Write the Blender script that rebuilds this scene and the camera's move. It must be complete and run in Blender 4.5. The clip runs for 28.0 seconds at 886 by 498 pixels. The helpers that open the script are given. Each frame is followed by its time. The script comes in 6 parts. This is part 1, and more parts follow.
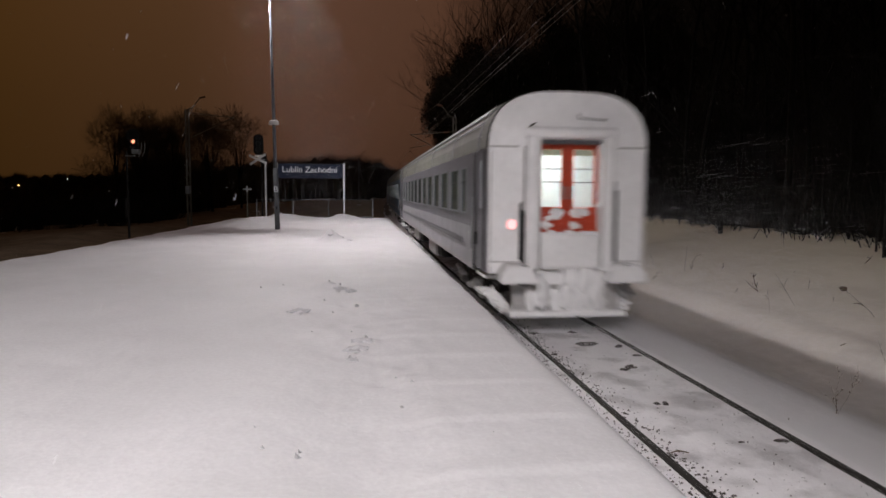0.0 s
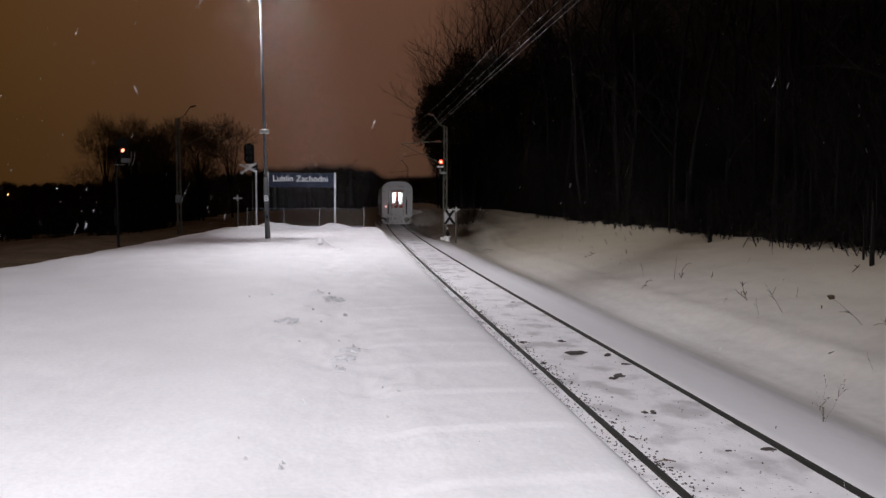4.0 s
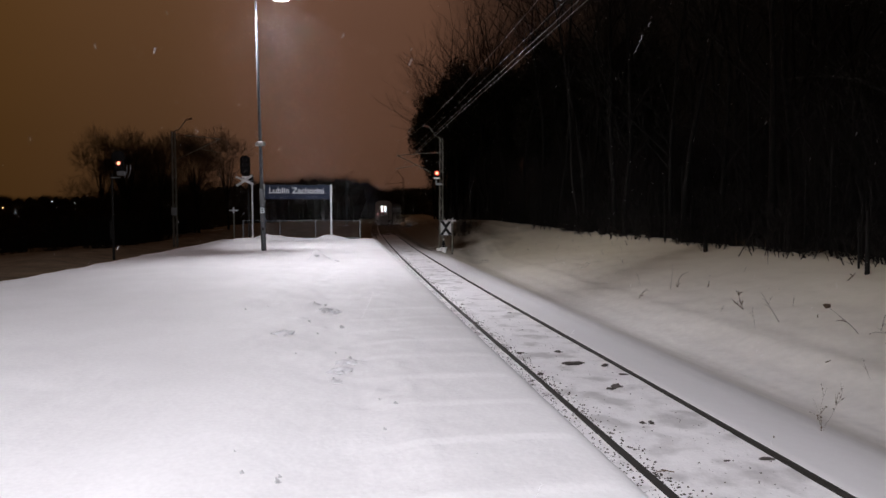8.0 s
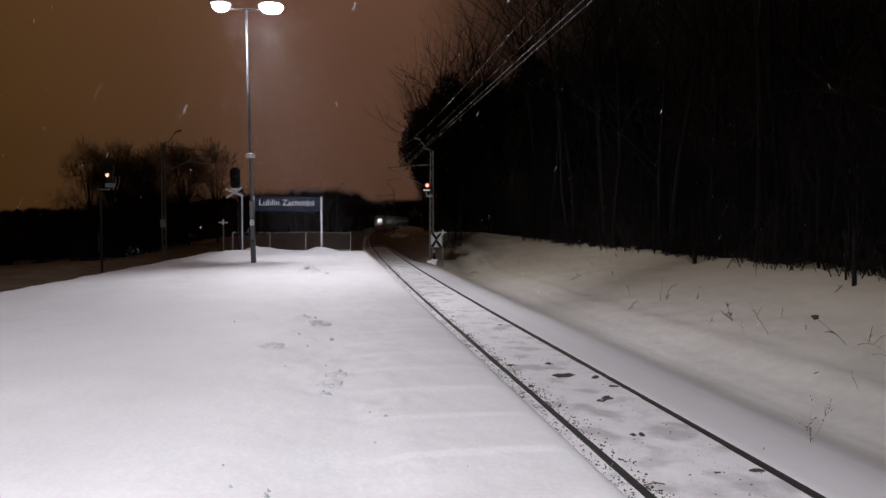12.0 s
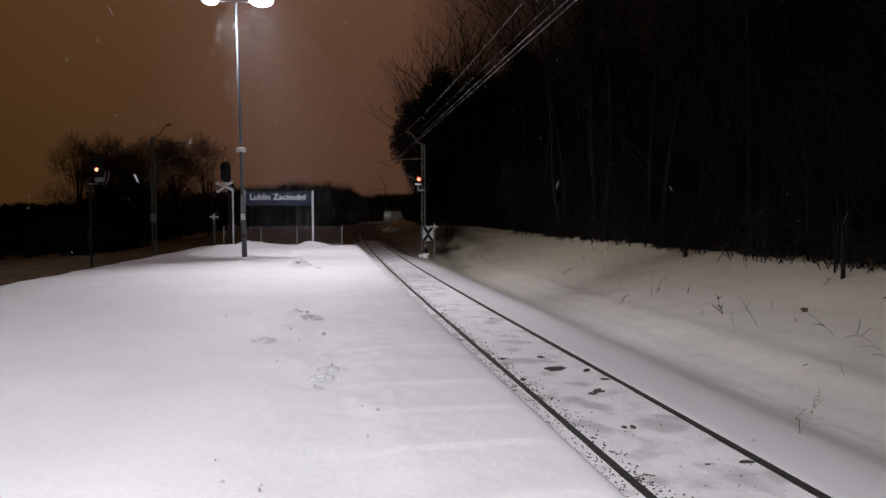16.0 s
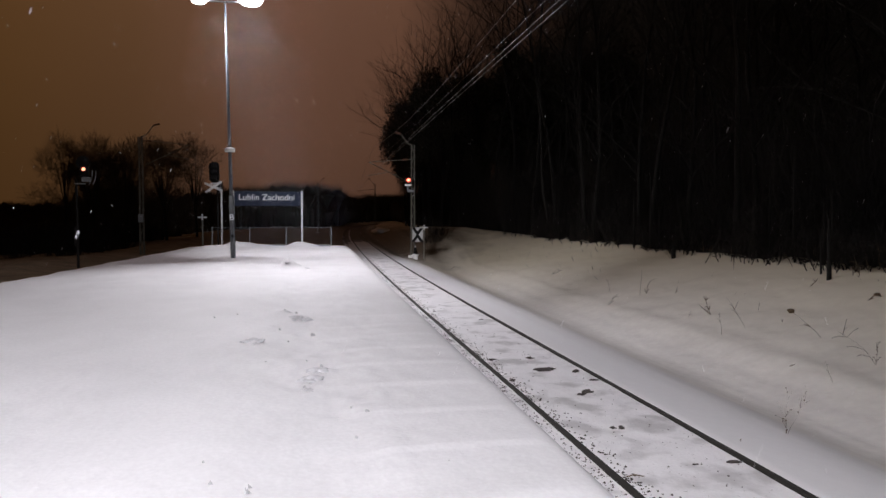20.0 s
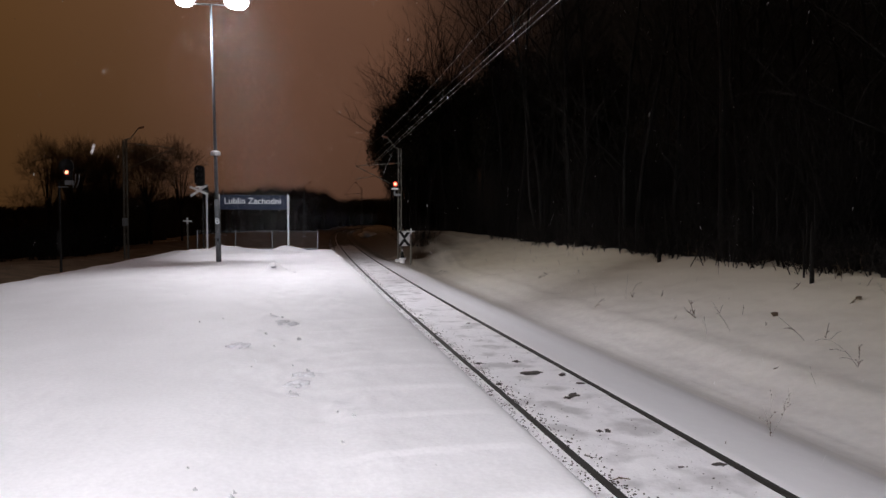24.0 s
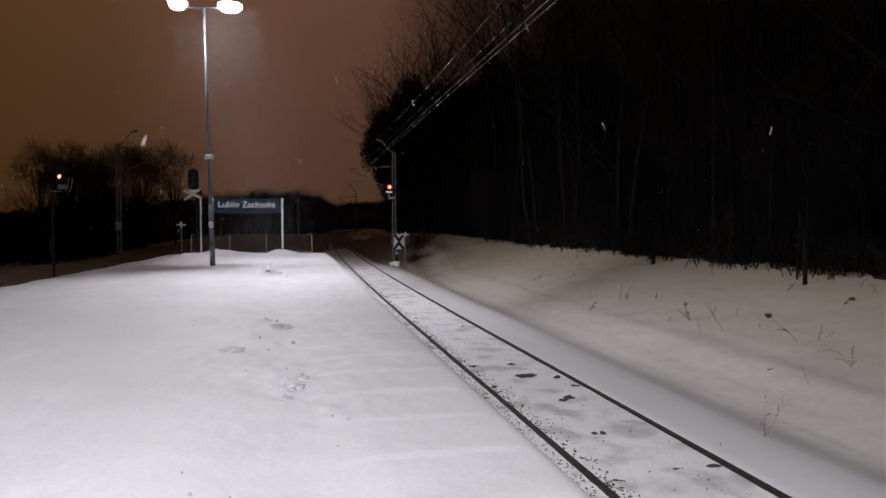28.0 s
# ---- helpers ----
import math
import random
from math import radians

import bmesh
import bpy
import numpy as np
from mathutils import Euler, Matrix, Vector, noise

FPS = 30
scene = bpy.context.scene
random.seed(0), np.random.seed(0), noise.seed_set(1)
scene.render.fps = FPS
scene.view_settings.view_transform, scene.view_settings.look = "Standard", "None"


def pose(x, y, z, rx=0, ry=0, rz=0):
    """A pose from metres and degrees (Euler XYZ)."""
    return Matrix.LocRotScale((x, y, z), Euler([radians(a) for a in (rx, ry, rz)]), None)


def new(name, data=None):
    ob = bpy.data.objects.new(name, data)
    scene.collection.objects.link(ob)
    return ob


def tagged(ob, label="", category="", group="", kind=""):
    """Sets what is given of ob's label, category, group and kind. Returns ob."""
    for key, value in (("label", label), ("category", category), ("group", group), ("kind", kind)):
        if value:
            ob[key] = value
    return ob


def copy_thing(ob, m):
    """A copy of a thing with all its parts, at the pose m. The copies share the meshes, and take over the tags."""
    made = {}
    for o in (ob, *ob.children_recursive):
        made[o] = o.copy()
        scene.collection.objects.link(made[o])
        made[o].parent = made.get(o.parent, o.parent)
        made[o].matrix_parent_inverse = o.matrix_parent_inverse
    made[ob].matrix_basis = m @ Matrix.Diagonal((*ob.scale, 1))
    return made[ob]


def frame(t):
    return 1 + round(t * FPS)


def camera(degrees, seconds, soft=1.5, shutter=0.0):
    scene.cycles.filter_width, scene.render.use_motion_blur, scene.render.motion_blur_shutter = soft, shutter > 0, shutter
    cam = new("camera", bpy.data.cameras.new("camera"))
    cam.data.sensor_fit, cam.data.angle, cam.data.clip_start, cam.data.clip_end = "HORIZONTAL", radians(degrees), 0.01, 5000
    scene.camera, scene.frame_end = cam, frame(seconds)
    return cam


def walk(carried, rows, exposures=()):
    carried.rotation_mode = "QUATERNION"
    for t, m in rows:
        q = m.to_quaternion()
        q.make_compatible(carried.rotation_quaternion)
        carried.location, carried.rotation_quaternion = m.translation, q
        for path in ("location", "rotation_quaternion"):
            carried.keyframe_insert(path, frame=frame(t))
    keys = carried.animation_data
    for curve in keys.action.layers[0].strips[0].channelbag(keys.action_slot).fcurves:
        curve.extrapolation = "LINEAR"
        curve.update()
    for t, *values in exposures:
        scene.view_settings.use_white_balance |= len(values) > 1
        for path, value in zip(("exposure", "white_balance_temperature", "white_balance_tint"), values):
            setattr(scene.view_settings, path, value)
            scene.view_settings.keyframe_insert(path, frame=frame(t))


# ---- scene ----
EYE = (0.0, 0.0, 2.42)
# seconds and the camera's Euler angles; z = 0 is the rail head, +y runs along the track
PATH = [
    (0, 84.89, -0.44, -7.38), (0.5, 85.44, -0.88, -7.25), (1, 85.53, -0.81, -7.54), (1.5, 85.41, -0.51, -8.22),
    (2, 85.31, -0.33, -8.03), (2.5, 85.49, -0.49, -7.80), (3, 85.54, -0.60, -7.84), (3.5, 85.56, -0.53, -8.03),
    (5.5, 86.22, -0.17, -7.94), (6, 86.44, -0.25, -7.98), (6.5, 86.70, -0.32, -8.16), (7, 86.87, -0.27, -8.04),
    (7.5, 86.89, -0.30, -7.82), (8, 86.59, -0.13, -8.39), (8.5, 86.72, -0.02, -8.60), (9, 86.94, -0.03, -8.54),
    (9.5, 87.30, -0.21, -8.81), (10, 87.28, -0.15, -8.82), (10.5, 87.31, -0.12, -8.68), (11, 87.35, -0.08, -8.95),
    (11.5, 87.38, -0.14, -9.23), (12, 87.61, -0.13, -9.20), (12.5, 87.67, -0.04, -9.36), (14.5, 87.39, -0.23, -9.47),
    (15, 87.45, -0.19, -9.66), (15.5, 87.23, -0.10, -9.95), (16, 87.10, -0.02, -9.90), (16.5, 87.21, -0.06, -9.88),
    (17, 87.13, -0.16, -10.11), (17.5, 87.06, -0.22, -10.36), (18, 87.22, -0.22, -10.34), (18.5, 87.24, -0.33, -10.54),
    (19, 87.36, -0.36, -10.36), (19.5, 87.27, -0.22, -10.41), (20, 87.18, -0.16, -10.78), (20.5, 87.28, -0.36, -10.98),
    (21, 87.56, -0.48, -11.18), (21.5, 87.63, -0.43, -11.27), (23.5, 87.50, -0.24, -11.99), (24, 87.51, -0.20, -11.89),
    (24.5, 87.69, -0.09, -12.04), (25, 87.92, -0.10, -11.98), (25.5, 87.83, -0.03, -12.10), (26, 87.94, 0.06, -12.24),
    (26.5, 87.83, 0.01, -12.28), (27, 87.85, 0.04, -12.36), (27.5, 87.78, 0.02, -12.43), (28, 87.76, 0.00, -12.36),
]
cam = camera(66.34, 28.0, soft=1.5, shutter=0.9)
walk(cam, [(t, pose(EYE[0] - 0.05 * max(0.0, 1 - t), EYE[1], EYE[2], a, b, c)) for t, a, b, c in PATH],
     exposures=[(0.0, -0.14, 6900, 11), (1.0, 0.22, 6600, 11), (2.0, 0.25, 6500, 10), (7.0, 0.34, 6500, 10), (10.0, 0.33, 6500, 10), (12.0, 0.22, 6500, 10), (15.0, 0.16, 6500, 10), (18.0, 0.36, 6500, 10),
                (21.0, 0.34, 6500, 10), (24.0, 0.38, 6500, 10), (25.0, 0.27, 6500, 10), (27.0, 0.17, 6500, 10), (28.0, 0.16, 6500, 10)])

# ---- sky: low cloud lit by the town, brightest low on the town's side ----
world = bpy.data.worlds.new("night_sky")
scene.world = world
world.use_nodes = True
wn, wl = world.node_tree.nodes, world.node_tree.links
wn.clear()
w_out = wn.new("ShaderNodeOutputWorld")
w_bg = wn.new("ShaderNodeBackground")
w_tc = wn.new("ShaderNodeTexCoord")
w_sep = wn.new("ShaderNodeSeparateXYZ")
wl.new(w_tc.outputs["Generated"], w_sep.inputs[0])
w_az = wn.new("ShaderNodeValToRGB")          # across: town side to the dark side
w_map = wn.new("ShaderNodeMapRange")
w_map.inputs["From Min"].default_value, w_map.inputs["From Max"].default_value = -0.8, 0.8
wl.new(w_sep.outputs["X"], w_map.inputs["Value"])
wl.new(w_map.outputs["Result"], w_az.inputs["Fac"])
el = w_az.color_ramp.elements
el[0].position, el[0].color = 0.0, (0.046, 0.0205, 0.0048, 1)
el[1].position, el[1].color = 1.0, (0.0006, 0.0005, 0.0004, 1)
# the pink bump round 0.46 puts the lamp's haze into the sky colour
for pos, colr in ((0.22, (0.053, 0.0238, 0.0062, 1)), (0.36, (0.070, 0.0335, 0.0155, 1)), (0.46, (0.094, 0.046, 0.030, 1)),
                  (0.575, (0.080, 0.038, 0.023, 1)), (0.64, (0.022, 0.011, 0.007, 1)), (0.72, (0.003, 0.002, 0.0015, 1))):
    e = el.new(pos)
    e.color = colr
w_el = wn.new("ShaderNodeMapRange")          # upwards
w_el.inputs["From Min"].default_value, w_el.inputs["From Max"].default_value = -0.05, 0.6
w_el.inputs["To Min"].default_value, w_el.inputs["To Max"].default_value = 0.66, 1.65
wl.new(w_sep.outputs["Z"], w_el.inputs["Value"])
w_noise = wn.new("ShaderNodeTexNoise")
w_noise.inputs["Scale"].default_value, w_noise.inputs["Detail"].default_value = 2.2, 5
wl.new(w_tc.outputs["Generated"], w_noise.inputs["Vector"])
w_nm = wn.new("ShaderNodeMapRange")
w_nm.inputs["To Min"].default_value, w_nm.inputs["To Max"].default_value = 0.82, 1.18
wl.new(w_noise.outputs["Fac"], w_nm.inputs["Value"])
w_mul = wn.new("ShaderNodeMath")
w_mul.operation = "MULTIPLY"
wl.new(w_el.outputs["Result"], w_mul.inputs[0])
wl.new(w_nm.outputs["Result"], w_mul.inputs[1])
fade = w_mul.outputs[0]
for axis_name, a, b, low in (("Z", 0.42, 0.8, 0.30), ("Y", 0.35, -0.2, 0.12)):   # weaker overhead and away from the town
    w_f = wn.new("ShaderNodeMapRange")
    w_f.inputs["From Min"].default_value, w_f.inputs["From Max"].default_value = a, b
    w_f.inputs["To Min"].default_value, w_f.inputs["To Max"].default_value = 1.0, low
    wl.new(w_sep.outputs[axis_name], w_f.inputs["Value"])
    w_m = wn.new("ShaderNodeMath")
    w_m.operation = "MULTIPLY"
    wl.new(fade, w_m.inputs[0])
    wl.new(w_f.outputs["Result"], w_m.inputs[1])
    fade = w_m.outputs[0]
wl.new(w_az.outputs["Color"], w_bg.inputs["Color"])
wl.new(fade, w_bg.inputs["Strength"])
wl.new(w_bg.outputs[0], w_out.inputs[0])

LAMP_COLOUR = (0.965, 0.94, 1.0)


# ---- materials ----
def material(name, colour, rough=0.7, metal=0.0, vary=0.12, scale=3.0, fine=40.0, bump=0.0, bump_dist=0.02, emit=None, strength=0.0, coat=0.0):
    """Base colour with stains at one scale and grain at another, both in metres of the object."""
    m = bpy.data.materials.new(name)
    m.use_nodes = True
    n, l = m.node_tree.nodes, m.node_tree.links
    b = n["Principled BSDF"]
    b.inputs["Roughness"].default_value, b.inputs["Metallic"].default_value = rough, metal
    b.inputs["Coat Weight"].default_value = coat
    tc = n.new("ShaderNodeTexCoord")
    big, small = n.new("ShaderNodeTexNoise"), n.new("ShaderNodeTexNoise")
    big.inputs["Scale"].default_value, big.inputs["Detail"].default_value = scale, 4
    small.inputs["Scale"].default_value, small.inputs["Detail"].default_value = fine, 3
    for x in (big, small):
        l.new(tc.outputs["Object"], x.inputs["Vector"])
    mix = n.new("ShaderNodeMath")
    mix.operation = "MULTIPLY_ADD"
    mix.inputs[1].default_value, mix.inputs[2].default_value = 0.6, 0.0
    l.new(big.outputs["Fac"], mix.inputs[0])
    add = n.new("ShaderNodeMath")
    add.operation = "MULTIPLY_ADD"
    add.inputs[1].default_value = 0.4
    l.new(small.outputs["Fac"], add.inputs[0])
    l.new(mix.outputs[0], add.inputs[2])
    mr = n.new("ShaderNodeMapRange")
    mr.inputs["From Min"].default_value, mr.inputs["From Max"].default_value = 0.3, 0.7
    mr.inputs["To Min"].default_value, mr.inputs["To Max"].default_value = 1 - vary, 1 + vary
    l.new(add.outputs[0], mr.inputs["Value"])
    mul = n.new("ShaderNodeVectorMath")
    mul.operation = "SCALE"
    mul.inputs[0].default_value = colour
    l.new(mr.outputs["Result"], mul.inputs["Scale"])
    l.new(mul.outputs[0], b.inputs["Base Color"])
    if bump:
        bp = n.new("ShaderNodeBump")
        bp.inputs["Strength"].default_value, bp.inputs["Distance"].default_value = bump, bump_dist
        l.new(add.outputs[0], bp.inputs["Height"])
        l.new(bp.outputs[0], b.inputs["Normal"])
    if emit:
        b.inputs["Emission Color"].default_value = (*emit, 1)
        b.inputs["Emission Strength"].default_value = strength
    return m


def dirty_snow():
    """Snow between the rails: wind-packed, with grey thin patches and soot specks."""
    m = material("track_snow", (0.88, 0.87, 0.885), 0.75, vary=0.06, scale=2.0, fine=30, bump=0.5, bump_dist=0.03)
    n, l = m.node_tree.nodes, m.node_tree.links
    b = n["Principled BSDF"]
    base = b.inputs["Base Color"].links[0].from_socket
    tc = n.new("ShaderNodeTexCoord")
    patch, speck = n.new("ShaderNodeTexNoise"), n.new("ShaderNodeTexNoise")
    patch.inputs["Scale"].default_value, patch.inputs["Detail"].default_value = 1.7, 5
    speck.inputs["Scale"].default_value, speck.inputs["Detail"].default_value = 26, 4
    for x in (patch, speck):
        l.new(tc.outputs["Object"], x.inputs["Vector"])
    r1, r2 = n.new("ShaderNodeMapRange"), n.new("ShaderNodeMapRange")
    r1.inputs["From Min"].default_value, r1.inputs["From Max"].default_value, r1.inputs["To Max"].default_value = 0.50, 0.64, 0.38
    r2.inputs["From Min"].default_value, r2.inputs["From Max"].default_value, r2.inputs["To Max"].default_value = 0.67, 0.72, 0.75
    l.new(patch.outputs["Fac"], r1.inputs["Value"])
    l.new(speck.outputs["Fac"], r2.inputs["Value"])
    mx = n.new("ShaderNodeMath")
    mx.operation = "MAXIMUM"
    l.new(r1.outputs["Result"], mx.inputs[0])
    l.new(r2.outputs["Result"], mx.inputs[1])
    mixc = n.new("ShaderNodeMix")
    mixc.data_type = "RGBA"
    l.new(mx.outputs[0], mixc.inputs[0])
    l.new(base, mixc.inputs[6])
    mixc.inputs[7].default_value = (0.16, 0.145, 0.14, 1)
    l.new(mixc.outputs[2], b.inputs["Base Color"])
    return m


def bank_snow():
    """Snow on shoulder, ditch and bank: clean by the line, yellower higher up and further along, thin over brown grass
    in the cutting.
    """
    m = material("bank_snow", (0.83, 0.805, 0.77), 0.75, vary=0.10, scale=0.4, fine=5, bump=0.35, bump_dist=0.04)
    n, l = m.node_tree.nodes, m.node_tree.links
    b = n["Principled BSDF"]
    base = b.inputs["Base Color"].links[0].from_socket
    tc, sep, patch = n.new("ShaderNodeTexCoord"), n.new("ShaderNodeSeparateXYZ"), n.new("ShaderNodeTexNoise")
    patch.inputs["Scale"].default_value, patch.inputs["Detail"].default_value = 0.55, 7
    l.new(tc.outputs["Object"], sep.inputs[0])
    l.new(tc.outputs["Object"], patch.inputs["Vector"])

    def ramp(socket, a, b_, lo, hi):
        r = n.new("ShaderNodeMapRange")
        for key, value in (("From Min", a), ("From Max", b_), ("To Min", lo), ("To Max", hi)):
            r.inputs[key].default_value = value
        l.new(socket, r.inputs["Value"])
        return r.outputs["Result"]

    def calc(op, x, y):
        r = n.new("ShaderNodeMath")
        r.operation, r.use_clamp = op, op == "MULTIPLY"
        l.new(x, r.inputs[0])
        l.new(y, r.inputs[1])
        return r.outputs[0]

    def blend(fac, first, second):
        r = n.new("ShaderNodeMix")
        r.data_type = "RGBA"
        l.new(fac, r.inputs[0])
        r.inputs[6].default_value = (*first, 1) if isinstance(first, tuple) else r.inputs[6].default_value
        if not isinstance(first, tuple):
            l.new(first, r.inputs[6])
        r.inputs[7].default_value = (*second, 1)
        return r.outputs[2]

    # yellower tone that grows with x and, past y = 22, along the line
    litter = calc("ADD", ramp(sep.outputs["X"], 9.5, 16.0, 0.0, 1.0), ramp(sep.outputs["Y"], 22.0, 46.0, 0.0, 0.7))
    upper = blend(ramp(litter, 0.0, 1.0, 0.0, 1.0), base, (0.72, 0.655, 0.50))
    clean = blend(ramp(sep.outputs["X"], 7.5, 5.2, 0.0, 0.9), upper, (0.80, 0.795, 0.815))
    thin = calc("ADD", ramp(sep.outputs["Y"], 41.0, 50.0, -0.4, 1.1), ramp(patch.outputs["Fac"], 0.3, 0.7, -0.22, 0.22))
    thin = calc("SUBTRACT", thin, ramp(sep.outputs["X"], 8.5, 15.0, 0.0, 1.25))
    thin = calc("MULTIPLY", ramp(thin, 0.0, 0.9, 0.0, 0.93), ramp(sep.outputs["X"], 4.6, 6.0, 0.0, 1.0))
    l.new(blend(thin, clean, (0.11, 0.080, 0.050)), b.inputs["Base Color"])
    return m


def glass(name, tint=(0.8, 0.85, 0.85)):
    m = bpy.data.materials.new(name)
    m.use_nodes = True
    n, l = m.node_tree.nodes, m.node_tree.links
    n.clear()
    out, mix = n.new("ShaderNodeOutputMaterial"), n.new("ShaderNodeMixShader")
    tr, gl = n.new("ShaderNodeBsdfTransparent"), n.new("ShaderNodeBsdfGlossy")
    tr.inputs["Color"].default_value = (*tint, 1)
    gl.inputs["Roughness"].default_value = 0.08
    mix.inputs[0].default_value = 0.12
    l.new(tr.outputs[0], mix.inputs[1])
    l.new(gl.outputs[0], mix.inputs[2])
    l.new(mix.outputs[0], out.inputs[0])
    return m


SNOW = material("snow", (0.83, 0.825, 0.84), 0.7, vary=0.08, scale=0.6, fine=22, bump=0.35, bump_dist=0.025)
SNOW_BANK = bank_snow()
SNOW_TRACK = dirty_snow()
SNOW_CAKED = material("caked_snow", (0.92, 0.92, 0.92), 0.8, vary=0.07, scale=2.0, fine=9, bump=0.6, bump_dist=0.04)
SNOW_GREY = material("soiled_snow", (0.42, 0.41, 0.40), 0.85, vary=0.3, scale=6, fine=40, bump=0.7, bump_dist=0.03)
SNOW_TRODDEN = material("trodden_snow", (0.68, 0.68, 0.70), 0.8, vary=0.22, scale=8, fine=50, bump=0.6, bump_dist=0.02)
ICE = material("trodden_ice", (0.48, 0.48, 0.49), 0.6, vary=0.3, scale=9, fine=60, bump=0.5, bump_dist=0.01)
BROWN = material("ballast_thin_snow", (0.28, 0.22, 0.15), 0.9, vary=0.55, scale=0.8, fine=12, bump=0.5, bump_dist=0.05)
SNOW_THIN = material("thin_snow_on_ballast", (0.14, 0.12, 0.10), 0.9, vary=0.45, scale=1.2, fine=14, bump=0.5, bump_dist=0.04)
WOOD_GROUND = material("dark_wood_ground", (0.022, 0.017, 0.012), 0.95, vary=0.5, scale=0.8, fine=9, bump=0.6, bump_dist=0.06)
CONCRETE = material("concrete", (0.34, 0.33, 0.31), 0.9, vary=0.2, bump=0.3)
RAIL = material("rail_steel", (0.020, 0.017, 0.014), 0.9, 0.0, vary=0.35, scale=5, fine=60, bump=0.2)
STONE = material("ballast_stone", (0.075, 0.066, 0.06), 0.95, vary=0.4, scale=9)
GALV = material("galvanised_steel", (0.24, 0.25, 0.26), 0.6, 0.3, vary=0.2, scale=5, fine=70, bump=0.05)
POLE = material("weathered_pole_zinc", (0.10, 0.105, 0.11), 0.85, 0.0, vary=0.2, scale=5, fine=70, bump=0.05)
MAST = material("weathered_mast_steel", (0.15, 0.145, 0.12), 0.7, 0.3, vary=0.3, scale=4, fine=50, bump=0.1)
DARK_STEEL = material("dark_steel", (0.014, 0.0135, 0.013), 0.8, 0.1, vary=0.3)
BLACK = material("black_paint", (0.005, 0.005, 0.005), 0.95, vary=0.3)
WHITE = material("white_paint", (0.56, 0.56, 0.55), 0.5, vary=0.08, scale=6)
NAVY = material("navy_sign_panel", (0.0055, 0.0115, 0.031), 0.85, vary=0.12, scale=2)
LETTER = material("white_lettering", (0.85, 0.86, 0.88), 0.4, vary=0.03)
# bark and twigs far below true albedo: the wood's darkness is in their colour
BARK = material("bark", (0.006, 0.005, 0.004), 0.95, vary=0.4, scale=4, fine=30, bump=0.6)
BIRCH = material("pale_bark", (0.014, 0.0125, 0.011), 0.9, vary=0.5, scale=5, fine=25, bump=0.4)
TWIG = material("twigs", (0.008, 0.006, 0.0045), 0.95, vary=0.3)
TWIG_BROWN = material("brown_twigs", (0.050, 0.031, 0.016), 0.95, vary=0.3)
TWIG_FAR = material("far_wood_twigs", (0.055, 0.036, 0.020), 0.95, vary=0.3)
LEAF = material("dark_ivy_leaf", (0.012, 0.012, 0.006), 0.8, vary=0.4, scale=2)
DRY = material("dry_stalk", (0.12, 0.085, 0.05), 0.9, vary=0.35, scale=20)
COPPER = material("contact_wire", (0.12, 0.11, 0.10), 0.45, 0.6, vary=0.1)
PORCELAIN = material("brown_insulator", (0.16, 0.07, 0.04), 0.3, vary=0.2)
FLOOD = material("floodlight_lens", (0.9, 0.9, 0.9), 0.3, emit=(1.0, 0.90, 0.97), strength=34)
RED_LENS = material("red_lens", (0.5, 0.02, 0.01), 0.3, emit=(1.0, 0.06, 0.03), strength=1.6)
RED_HOT = material("red_lens_core", (0.6, 0.2, 0.1), 0.3, emit=(1.0, 0.50, 0.30), strength=1.7)
TAIL = material("tail_lamp_lens", (0.6, 0.05, 0.05), 0.3, emit=(1.0, 0.42, 0.44), strength=2.0)
SODIUM = material("sodium_lamp", (0.8, 0.5, 0.2), 0.4, emit=(1.0, 0.50, 0.18), strength=14)
WARM_WINDOW = material("lit_window", (0.5, 0.45, 0.35), 0.5, emit=(1.0, 0.85, 0.55), strength=0.18)
COOL = material("cool_lamp", (0.8, 0.8, 0.8), 0.4, emit=(0.9, 0.95, 1.0), strength=8)
GREY_PAINT = material("grey_coach_paint", (0.15, 0.15, 0.165), 0.45, vary=0.2, scale=1.5, fine=18, bump=0.1)
LIGHT_PAINT = material("light_grey_coach_paint", (0.34, 0.34, 0.36), 0.5, vary=0.18, scale=1.5, fine=18, bump=0.1)
DARK_PAINT = material("dark_window_band_paint", (0.10, 0.10, 0.11), 0.4, vary=0.2, scale=2)
BLUE_PAINT = material("blue_coach_paint", (0.03, 0.07, 0.12), 0.45, vary=0.2, scale=2)
ROOF = material("roof_under_snow", (0.15, 0.15, 0.125), 0.8, vary=0.2, scale=2, fine=14, bump=0.3)
RUBBER = material("rubber", (0.02, 0.02, 0.021), 0.8, vary=0.2)
RED_DOOR = material("red_door_paint", (0.50, 0.055, 0.02), 0.45, vary=0.2, scale=3)
INSIDE_DIM = material("brown_compartment_panel", (0.17, 0.155, 0.13), 0.55, vary=0.15, scale=2)
INSIDE = material("white_interior_panel", (0.75, 0.75, 0.74), 0.6, vary=0.05)
TUBE = material("ceiling_tube", (0.9, 0.9, 0.9), 0.4, emit=(0.98, 0.98, 1.0), strength=21)
TUBE_WARM = material("corridor_tube", (0.9, 0.85, 0.8), 0.4, emit=(1.0, 0.82, 0.70), strength=16)
TUBE_DIM = material("compartment_tube", (0.9, 0.9, 0.85), 0.4, emit=(0.94, 1.0, 0.88), strength=5.0)
CURTAIN = material("curtain", (0.35, 0.34, 0.28), 0.9, vary=0.25, scale=10)
PANE = glass("window_pane")
FLAKE = material("snowflake", (0.9, 0.9, 0.92), 0.6, vary=0.02)


